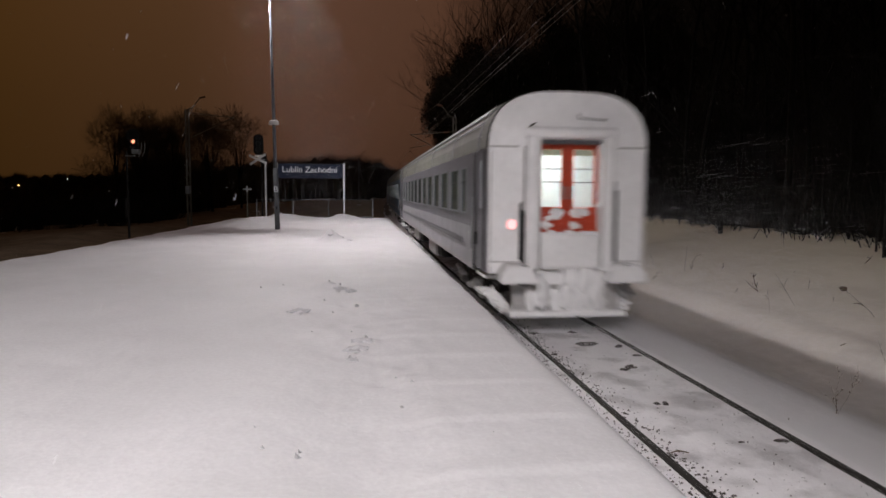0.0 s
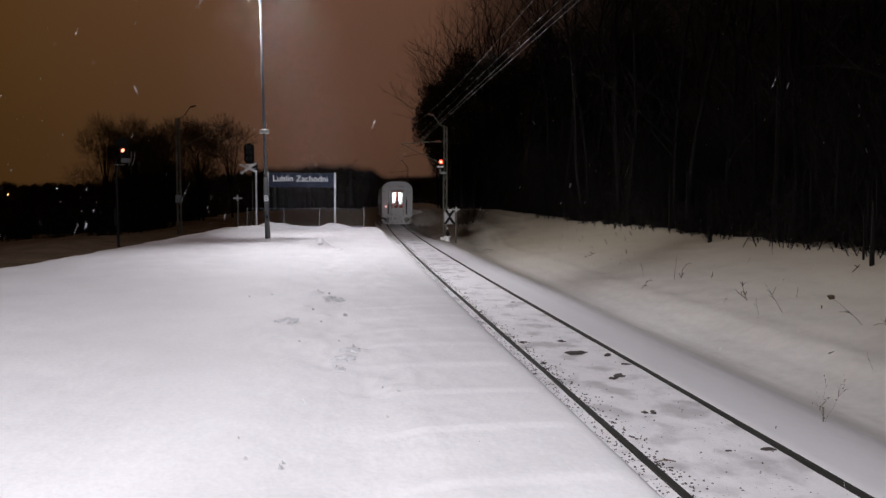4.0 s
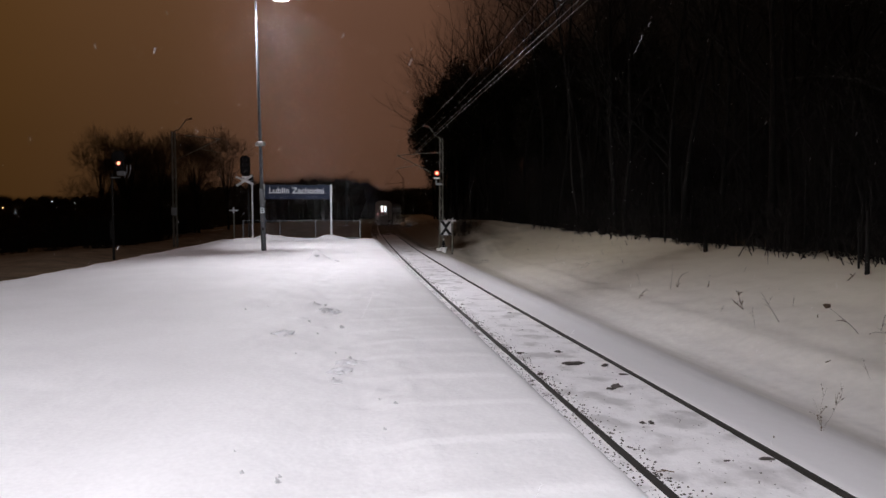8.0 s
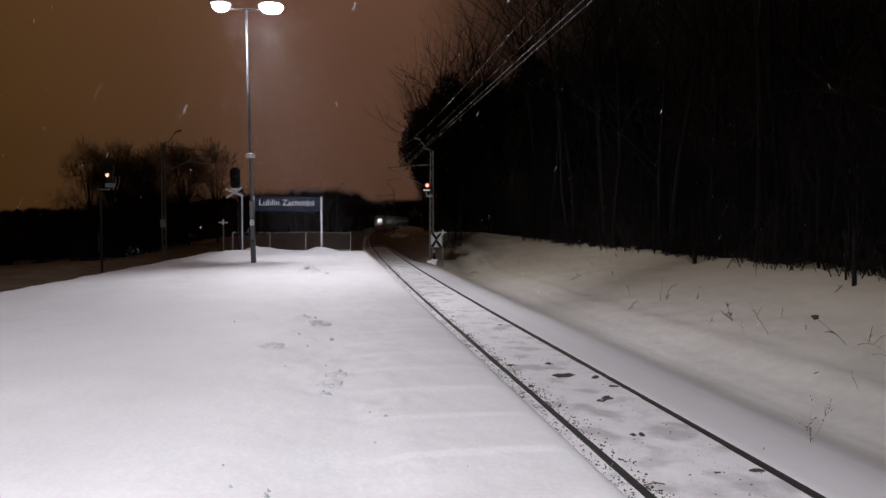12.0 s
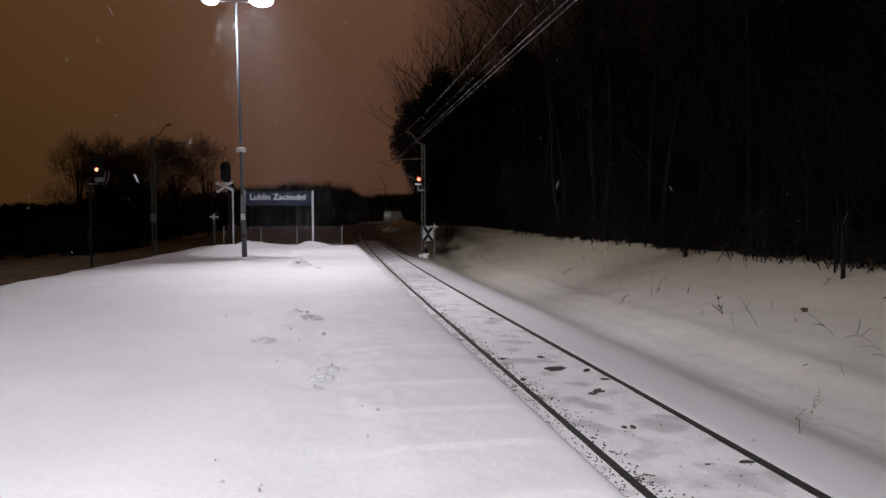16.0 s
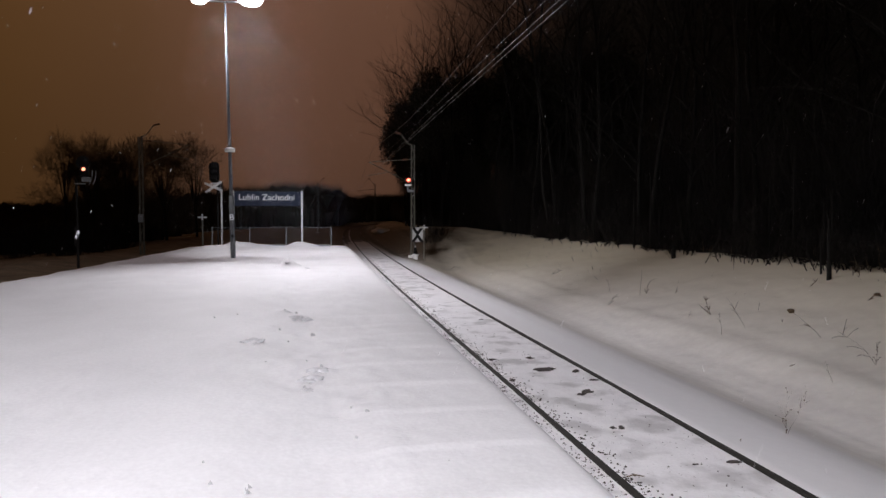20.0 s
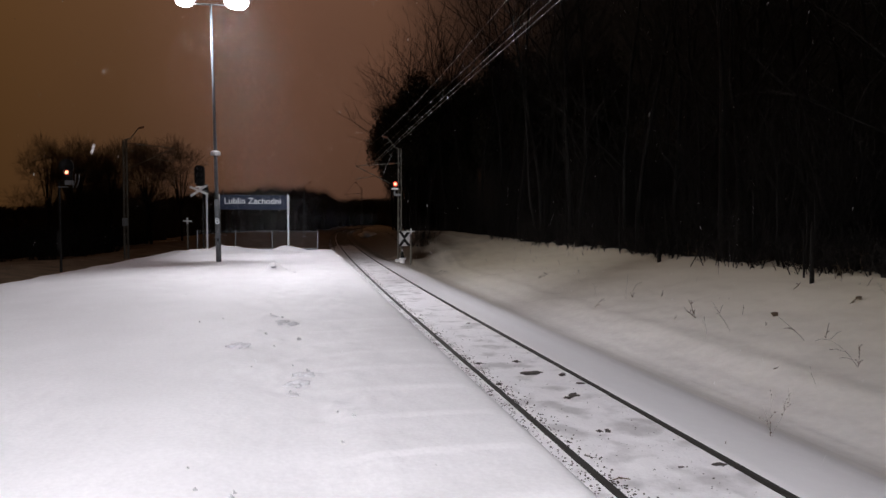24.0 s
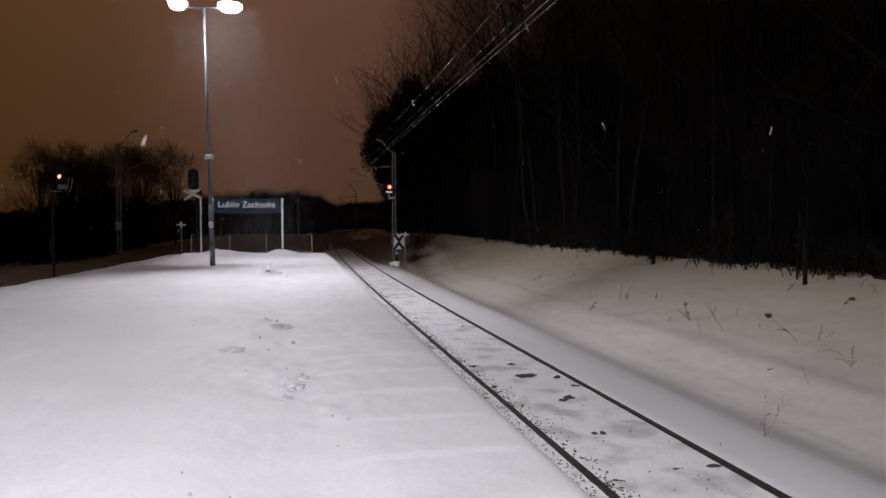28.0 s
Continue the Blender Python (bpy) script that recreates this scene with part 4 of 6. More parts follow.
        if last and end == 0:
            # black strips on the wall draw the shadow in the column's seam
            for x, z, h, w in ((0.875, 1.80, 1.25, 0.07), (0.845, 2.15, 0.85, 0.045), (0.82, 1.95, 1.70, 0.022), (0.80, 1.55, 0.35, 0.03), (-0.835, 2.05, 0.35, 0.03), (-0.845, 1.72, 0.95, 0.055)):
                part("rubber_smear", box(B(), (x, yy - 0.054, z), (w, 0.014, h), 0.005), RUBBER, t, "dark stripe for the shaded seam beside the gangway column")
            hose = B()
            pts = [(0.545, 2.75), (0.60, 2.55), (0.53, 2.38), (0.57, 2.22), (0.50, 2.14)]
            for (xa, za), (xb, zb_) in zip(pts, pts[1:]):
                rod(hose, (xa, yy - 0.10, za), (xb, yy - 0.11, zb_), 0.03, 0.03, 8)
            part("snowy_hose", hose, SNOW_CAKED, t, "hose coated with snow beside the end door", smooth=True)
        part("gangway_lintel", box(B(), (0, yy + sg * 0.17, 3.36), (1.62, 0.24, 0.20), 0.08), mat, t, smooth=True)
        # dark strip that stands for the shaded recess under the lintel
        part("lintel_ledge", box(B(), (0, yy + sg * 0.10, 3.22), (1.14, 0.14, 0.07), 0.02), DARK_PAINT, t)
        # the double end door with its glazing
        for sx in (-1, 1):
            dr = part("end_door", B(), RED_DOOR, t, "red sliding end door with a tall window")
            d = B()
            yd = yy - sg * 0.02
            box(d, (sx * 0.276, yd, 1.71), (0.55, 0.04, 0.86), 0.002)
            box(d, (sx * 0.276, yd, 3.16), (0.55, 0.04, 0.10), 0.002)
            box(d, (sx * 0.053, yd, 2.62), (0.104, 0.04, 0.99), 0.002)
            box(d, (sx * 0.52, yd, 2.62), (0.07, 0.04, 0.99), 0.006)
            d.to_mesh(dr.data)
            d.free()
            pn = part("pane", box(B(), (sx * 0.295, yd, 2.62), (0.38, 0.012, 0.97)), PANE, dr)
            pn.visible_shadow = False
            for z in (2.56, 2.78):
                part("guard_bar", rod(B(), (sx * 0.11, yd - 0.035, z), (sx * 0.48, yd - 0.035, z), 0.010, 0.010, 6), DARK_STEEL, dr)
            part("handle", box(B(), (sx * 0.06, yd - 0.04, 2.38), (0.03, 0.05, 0.22), 0.006), GALV, dr)
            if last and end == 0:
                for _ in range(4):
                    part("snow_patch", clump(B(), (sx * rng.uniform(0.15, 0.42), yd - 0.022, rng.uniform(1.78, 2.08)), rng.uniform(0.05, 0.10), rng, (1.2, 0.06, 0.8), 0.5, 3), SNOW_CAKED, dr, smooth=True)
        # buffers
        for sx in (-1, 1):
            bf = part("buffer", rod(B(), (sx * 0.90, yy, 1.04), (sx * 0.90, yy + sg * 0.50, 1.04), 0.11, 0.11, 12), DARK_STEEL, t)
            part("buffer_plate", rod(B(), (sx * 0.90, yy + sg * 0.50, 1.04), (sx * 0.90, yy + sg * 0.55, 1.04), 0.17 if last and end == 0 else 0.25, 0.17 if last and end == 0 else 0.25, 16), DARK_STEEL, bf)
            if last and end == 0:
                blk = prism(B(), [(sx * 0.62, 0.90), (sx * 1.27, 0.90), (sx * 1.25, 1.08), (sx * 1.14, 1.21), (sx * 0.78, 1.20)][::sx], yy - 0.58, yy - 0.02)
                bmesh.ops.bevel(blk, geom=blk.edges[:], offset=0.05, segments=3, affect="EDGES", profile=0.5)
                part("snow_block", blk, SNOW_CAKED, bf, "thick block of caked snow", smooth=True)
        part("headstock", box(B(), (0, yy, 0.98), (2.3, 0.18, 0.30), 0.02), mat, t)
    if last:
        sill_bm = B()
        box(sill_bm, (0, y0 - 0.14, 1.40), (1.06, 0.30, 0.58), 0.08)
        part("snow_sill", sill_bm, SNOW_CAKED, t, "snow heaped against the end door", smooth=True)
        top = B()
        for i in range(9):
            clump(top, (-0.42 + 0.105 * i, y0 - 0.14, 1.66 + 0.03 * math.sin(i * 1.9)), 0.12, rng, (1.0, 0.9, 0.6), 0.3)
        part("snow_crest", top, SNOW_CAKED, t, smooth=True)
        for x, z, r, w in ((0.02, 0.96, 0.17, 0.8), (0.30, 0.90, 0.20, 1.2), (0.48, 0.68, 0.20, 0.9), (-0.05, 0.68, 0.17, 0.9), (0.20, 0.62, 0.19, 1.1), (-0.48, 0.70, 0.17, 1.0),
                           (-0.66, 0.58, 0.13, 0.9), (-0.22, 0.56, 0.13, 1.2), (0.56, 0.52, 0.13, 1.3)):
            lump_bm = clump(B(), (x, y0 - 0.14 + rng.uniform(-0.06, 0.04), z), r, rng, (w * 0.85, 0.8, 1.55), 0.30, 3)
            part("coupling_snow", lump_bm, SNOW_CAKED, t, "lump of snow packed round the coupling", smooth=True)
        part("coupling", rod(rod(B(), (0, y0, 1.0), (0, y0 - 0.12, 0.95), 0.09, 0.06, 8), (0.1, y0 - 0.02, 0.9), (0.1, y0 - 0.06, 0.35), 0.04, 0.03, 6), DARK_STEEL, t)
        part("end_skirt", box(B(), (-0.02, y0 - 0.05, 0.60), (1.95, 0.10, 0.48), 0.03), SNOW_GREY, t)
        part("plough_board", box(B(), (-0.04, y0 - 0.18, 0.36), (2.1, 0.27, 0.10), 0.03), SNOW_CAKED, t, "snow-covered lower board")
        for sx in (-1, 1):
            hz = B()
            for i in range(4):
                clump(hz, (sx * (1.08 + 0.06 * i), y0 + 0.12 + 0.1 * i, 0.42 + 0.07 * i), 0.11, rng, (1.1, 1, 0.7), 0.7, 3)
            part("step_snow", hz, SNOW_CAKED, t, smooth=True)
        for sx in (-1,):
            tl_ = part("tail_lamp", rod(B(), (sx * 1.02, y0 - 0.05, 1.85), (sx * 1.02, y0 - 0.12, 1.85), 0.10, 0.095, 16), SNOW_CAKED, t)
            if sx < 0:
                part("lens", rod(B(), (sx * 1.02, y0 - 0.12, 1.85), (sx * 1.02, y0 - 0.135, 1.85), 0.085, 0.075, 16), TAIL, tl_, "pink-red glowing lens")
        part("lamp_bracket", rod(rod(B(), (-0.74, y0 - 0.08, 3.36), (-0.68, y0 - 0.10, 3.50), 0.022, 0.022, 6), (-0.68, y0 - 0.10, 3.50), (-0.62, y0 - 0.06, 3.52), 0.018, 0.012, 6), DARK_STEEL, t)
        part("roof_grip", rod(rod(B(), (0.16, y0 - 0.09, 3.62), (0.66, y0 - 0.09, 3.59), 0.009, 0.009, 6), (0.16, y0 - 0.09, 3.62), (0.15, y0 - 0.07, 3.70), 0.010, 0.010, 6), DARK_STEEL, t)
        for sx in (-1, 1):
            part("corner_seam", box(B(), (sx * 1.375, y0 - 0.056, 2.05), (0.014, 0.02, 2.0)), SNOW_GREY, t)
            part("sill_seam", box(B(), (sx * 1.10, y0 - 0.056, 1.22), (0.58, 0.02, 0.016)), SNOW_GREY, t)
        for k in range(16):
            yk = y0 + 0.8 + k * 1.55 + rng.uniform(-0.4, 0.4)
            part("underframe_snow", clump(B(), (-1.12 + rng.uniform(-0.1, 0.15), yk, rng.uniform(0.5, 0.95)), rng.uniform(0.08, 0.2), rng, (0.9, 1.4, 0.7), 0.5, 2), SNOW_GREY, t, smooth=True)
        for sx in (-1, 1):
            part("seam_strip", box(B(), (sx * 1.15, y0 - 0.058, SEAM + 0.02), (0.50, 0.02, 0.025)), SNOW_GREY, t)
        part("roof_edge", prism(B(), body_arc(18, 0.02) + body_arc(18, -0.02)[::-1], y0 + 0.06, y0 + 0.11), RUBBER, t)
    # bogies
    for yb in (3.6, L - 3.2):
        bg = part("bogie", B(), DARK_STEEL, t)
        bb = B()
        for sx in (-1, 1):
            box(bb, (sx * 1.0, yb, 0.58), (0.14, 3.1, 0.20), 0.03)
            box(bb, (sx * 1.0, yb, 0.42), (0.16, 0.9, 0.18), 0.03)
        box(bb, (0, yb, 0.62), (1.9, 0.5, 0.22), 0.02)
        bb.to_mesh(bg.data)
        bb.free()
        for dy in (-1.28, 1.28):
            for sx in (-1, 1):
                wh = B()
                rod(wh, (sx * 0.68, yb + dy, 0.46), (sx * 0.80, yb + dy, 0.46), 0.455, 0.46, 22)
                part("wheel", wh, DARK_STEEL, bg)
                part("axle_box", clump(box(B(), (sx * 1.04, yb + dy, 0.46), (0.2, 0.36, 0.34), 0.04), (sx * 1.1, yb + dy, 0.62), 0.14, rng, (0.8, 1.4, 0.5)), SNOW_GREY, bg)
            part("axle", rod(B(), (-0.8, yb + dy, 0.46), (0.8, yb + dy, 0.46), 0.07, 0.07, 8), DARK_STEEL, bg)
    for i, (yc, ln) in enumerate(((7.8, 1.6), (10.5, 2.2), (13.8, 1.8), (17.0, 2.4))):
        part("equipment_box", box(B(), (-0.85 if i % 2 else 0.7, yc, 0.70), (0.8, ln, 0.46), 0.05), SNOW_GREY, t)
        part("equipment_box", box(B(), (0.8 if i % 2 else -0.95, yc + 0.6, 0.74), (0.6, ln * 0.6, 0.36), 0.05), DARK_STEEL, t)
    if last:
        top_snow = B()
        arc_s = body_arc(14, 0.03)[3:-3]
        prism(top_snow, arc_s + [(x * 0.98, z - 0.05) for x, z in arc_s[::-1]], y0 + 0.9, L - 0.2)
        part("roof_snow", top_snow, ROOF, t, "thin greyish snow frozen on the roof")
    return t


def taper(t, narrow):
    """The coach's sides draw in towards both ends."""
    done = set()
    for ob in t.children_recursive:
        if ob.data.name in done or ob.name.startswith(("wheel", "axle", "bogie")):
            continue
        done.add(ob.data.name)
        for v in ob.data.vertices:
            k = max(0.0, 2.4 - min(v.co.y, LENGTH - 0.28 - v.co.y)) / 2.4
            v.co.x *= 1 - narrow * min(1.0, k)
    return t


COACHES = [taper(coach(True, LIGHT_PAINT, GREY_PAINT), 0.045), taper(coach(False, BLUE_PAINT, BLUE_PAINT), 0.045)]
third = copy_thing(COACHES[1], Matrix())
COACHES.append(third)


# ---- trees ----
def spike(bm, a, b, r):
    """A three-sided twig that tapers to a point."""
    d = (b - a).normalized()
    u = d.orthogonal().normalized() * r
    w = d.cross(u)
    t = bm.verts.new(b)
    v = [bm.verts.new(a + u), bm.verts.new(a - 0.5 * u + 0.866 * w), bm.verts.new(a - 0.5 * u - 0.866 * w)]
    for i in range(3):
        bm.faces.new((v[i], v[(i + 1) % 3], t))


def tree_mesh(rng, h, spread, lean, dense, trunk_r, maxd, reach, foot):
    """A trunk with bending limbs, and a crown of twigs."""
    trunk, crown = B(), B()

    def grow(p, d, length, r, depth):
        n = (6, 4, 2, 2, 1)[depth]
        q = p
        bend = (0.07, 0.17, 0.2, 0.25, 0.25)[depth]
        for i in range(n):
            e = q + d * (length / n)
            r2 = r * (0.90, 0.82, 0.8, 0.7, 0.6)[depth]
            if depth >= maxd and i == n - 1:
                spike(crown, q, e, r)
            else:
                rod(trunk if depth < 2 else crown, q, e, r, r2, (7, 5, 3, 3, 3)[depth], False)
            q, r = e, r2
            d = (d + Vector((rng.gauss(0, bend), rng.gauss(0, bend), rng.gauss(0.03, bend * 0.6)))).normalized()
            if depth < maxd:
                kids = (rng.choice((dense, dense, dense + 1)), rng.choice((1, 2)), rng.choice((1, 2, 2)), rng.choice((1, 1, 2)))[depth]
                for _ in range(kids):
                    az = rng.uniform(0, 2 * math.pi)
                    side_ = Vector((math.cos(az), math.sin(az), rng.uniform(0.1, 0.75)))
                    nd = (d * rng.uniform(0.25, 0.8) + side_ * spread).normalized()
                    st = q - d * (length / n) * rng.uniform(0, 0.8)
                    if depth == 0 and st.z < h * foot:
                        continue
                    grow(st, nd, length * rng.uniform(0.30, 0.50) * (reach if depth == 0 else 1), r * rng.uniform(0.38, 0.58), depth + 1)
        if depth < maxd:
            for _ in range(2):
                nd = (d + Vector((rng.gauss(0, 0.35), rng.gauss(0, 0.35), rng.gauss(0.1, 0.2)))).normalized()
                grow(q, nd, length * 0.40, r * 0.8, depth + 1)

    grow(Vector((0, 0, -0.4)), Vector((lean, 0, 1)).normalized(), h * 0.72, trunk_r, 0)
    return trunk, crown


def tree(rng, h, spread, lean, dense, r, label, maxd=4, reach=1.0, foot=0.12, bark=None):
    t = thing("tree", pose(0, 0, -100), label, "tree")
    a, b = tree_mesh(rng, h, spread, lean, dense, r, maxd, reach, foot)
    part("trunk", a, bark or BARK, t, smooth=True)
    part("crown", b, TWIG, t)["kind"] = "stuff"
    return t


def put(proto, x, y, group, rz=None, rng=RNG, dz=0.0):
    z = float(ground_z(np.array(x), np.array(y)))
    c = copy_thing(proto, pose(x, y, z + dz, rng.uniform(-3, 3), rng.uniform(-3, 3), rng.uniform(0, 360) if rz is None else rz))
    return tagged(c, group=group)


def bush(rng, h, w, n, label):
    t = thing("bush", pose(0, 0, -100), label, "bush")
    bm, fine = B(), B()
    for _ in range(n):
        az, q = rng.uniform(0, 2 * math.pi), rng.uniform(0.1, 1.0)
        p = Vector((rng.gauss(0, w * 0.25), rng.gauss(0, w * 0.25), -0.2))
        d = Vector((math.cos(az) * q * w / h, math.sin(az) * q * w / h, 1)).normalized()
        L_ = h * rng.uniform(0.5, 1.1)
        for k in range(3):
            e = p + d * L_ / 3
            if k < 2:
                rod(bm, p, e, 0.020 - 0.006 * k, 0.014 - 0.006 * k, 3, False)
            else:
                spike(bm, p, e, 0.009)
            for _2 in range(4):
                d2 = (d + Vector((rng.gauss(0, 0.6), rng.gauss(0, 0.6), rng.gauss(0, 0.3)))).normalized()
                m_ = p.lerp(e, rng.random())
                spike(fine, m_, m_ + d2 * L_ * 0.28, 0.011)
            p = e
            d = (d + Vector((rng.gauss(0, 0.2), rng.gauss(0, 0.2), 0))).normalized()
    part("thicket", bm, TWIG, t)["kind"] = "stuff"
    part("twig_tangle", fine, TWIG, t)["kind"] = "stuff"
    return t


def brush_mass(name, spots, label):
    """Woods too far off to tell one tree from another: upright twigs in fans over (x, y, foot, height)."""
    rng = random.Random(len(spots))
    bm = B()
    for x, y, z, hh in spots:
        core = [bm.verts.new((x + a * hh * 0.22 * rng.uniform(0.7, 1.3), y + b * hh * 0.22, z + hh * (0.40 + 0.42 * c * rng.uniform(0.8, 1.1))))
                for a, b, c in ((1, 0, 0.1), (0.2, 1, 0), (-1, 0, 0.1), (0, -1, 0), (0, 0, 1), (0, 0, -1), (0.6, -0.4, 0.75), (-0.6, -0.4, 0.7))]
        for i, j, k in ((0, 6, 3), (6, 7, 3), (7, 2, 3), (0, 4, 6), (6, 4, 7), (7, 4, 2), (0, 1, 4), (1, 2, 4), (1, 0, 5), (2, 1, 5), (3, 2, 5), (0, 3, 5)):
            bm.faces.new((core[i], core[j], core[k]))
        for _ in range(34):
            o = Vector((rng.gauss(0, 0.5), rng.gauss(0, 0.3), abs(rng.gauss(0.7, 0.4)))).normalized()
            a = Vector((x + o.x * hh * 0.22, y + o.y * hh * 0.22, z + hh * (0.42 + 0.36 * o.z)))
            d = (o + Vector((rng.gauss(0, 0.35), rng.gauss(0, 0.35), 0.35))).normalized()
            spike(bm, a, a + d * hh * rng.uniform(0.08, 0.26), 0.020 + 0.0001 * y)
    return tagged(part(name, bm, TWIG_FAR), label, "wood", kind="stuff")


def round_tree(rng, h, w, label, twigs=2600, leafy=0, low=0.22):
    """A short trunk, a few limbs, and a dense rounded crown of fine twigs (or small ivy leaves)."""
    t = thing("tree", pose(0, 0, -100), label, "tree")
    trunk, crown = B(), B()
    limbs = []
    rod(trunk, Vector((0, 0, -0.4)), Vector((0.1, 0, h * 0.35)), 0.16, 0.11, 7, False)
    for i in range(9):
        az = i * 0.75 + rng.uniform(-0.3, 0.3)
        a = Vector((0.1, 0, h * rng.uniform(0.15, 0.35)))
        b = Vector((math.cos(az) * w * rng.uniform(0.25, 0.7), math.sin(az) * w * rng.uniform(0.25, 0.7), h * rng.uniform(0.45, 0.95)))
        m_ = a.lerp(b, 0.5) + Vector((rng.gauss(0, 0.2), rng.gauss(0, 0.2), 0.1 * h))
        rod(trunk, a, m_, 0.06, 0.045, 5, False)
        spike(trunk, m_, b, 0.045)
        limbs.append((m_, b))
    near = lambda: max(-0.75, min(0.75, rng.gauss(0, 0.42))) * w
    hubs = [Vector((near(), near(), h * rng.uniform(low, 0.82))) for _ in range(26)]
    for i in range(twigs):
        c = hubs[rng.randrange(26)]
        o = Vector((rng.gauss(0, 1), rng.gauss(0, 1), rng.gauss(0.15, 1))).normalized()
        rr = w * 0.36 * rng.random() ** 0.6
        a = c + o * rr
        if a.z < 0.1:
            continue
        d = (o + Vector((rng.gauss(0, 0.5), rng.gauss(0, 0.5), 0.5 + rng.gauss(0, 0.4)))).normalized()
        spike(crown, a, a + d * rng.uniform(0.4, 1.1), 0.014)
    if leafy:
        vs = crown.verts
        for i in range(leafy):
            c = hubs[rng.randrange(26)]
            o = Vector((rng.gauss(0, 1), rng.gauss(0, 1), rng.gauss(0, 1))).normalized() * (w * 0.34 * rng.random() ** 0.4)
            p = c + o
            u = Vector((rng.gauss(0, 1), rng.gauss(0, 1), rng.gauss(0, 1))).normalized() * rng.uniform(0.08, 0.2)
            v = u.orthogonal().normalized() * rng.uniform(0.06, 0.16)
            crown.faces.new((vs.new(p - u), vs.new(p + v), vs.new(p + u), vs.new(p - v)))
    part("trunk", trunk, BARK, t, smooth=True)
    part("crown", crown, LEAF if leafy else TWIG_BROWN, t)["kind"] = "stuff"
    return t


TR = random.Random(3)
EDGE_TREES = [tree(TR, TR.uniform(19, 24), TR.uniform(0.85, 1.05), TR.uniform(-0.06, 0.06), 2, TR.uniform(0.12, 0.18), "tall bare dark tree at the edge of the wood", 4, 1.15, 0.42) for _ in range(4)]
TALL = [tree(TR, TR.uniform(18, 24), TR.uniform(0.7, 0.95), TR.uniform(-0.06, 0.06), 2, TR.uniform(0.09, 0.15), "tall bare dark tree in the wood on the bank", 3) for _ in range(5)]
MID = [round_tree(TR, TR.uniform(11, 13.5), TR.uniform(3.4, 4.2), "bare rounded tree against the night sky", 5200, 0, 0.10) for _ in range(3)]
IVY = [round_tree(TR, TR.uniform(19, 21), 4.0, "dense dark ivy-grown tree at the wood's edge", 4200, 7000, 0.30) for _ in range(2)]
BUSH = [bush(TR, 2.6, 2.2, 40, "tangle of bare dark brushwood") for _ in range(3)]
SPRIG = [bush(TR, 1.3, 1.0, 26, "low dark brushwood at the wood's edge") for _ in range(3)]
SCRUB = [bush(TR, 6.5, 3.2, 55, "tall dense dark undergrowth") for _ in range(3)]


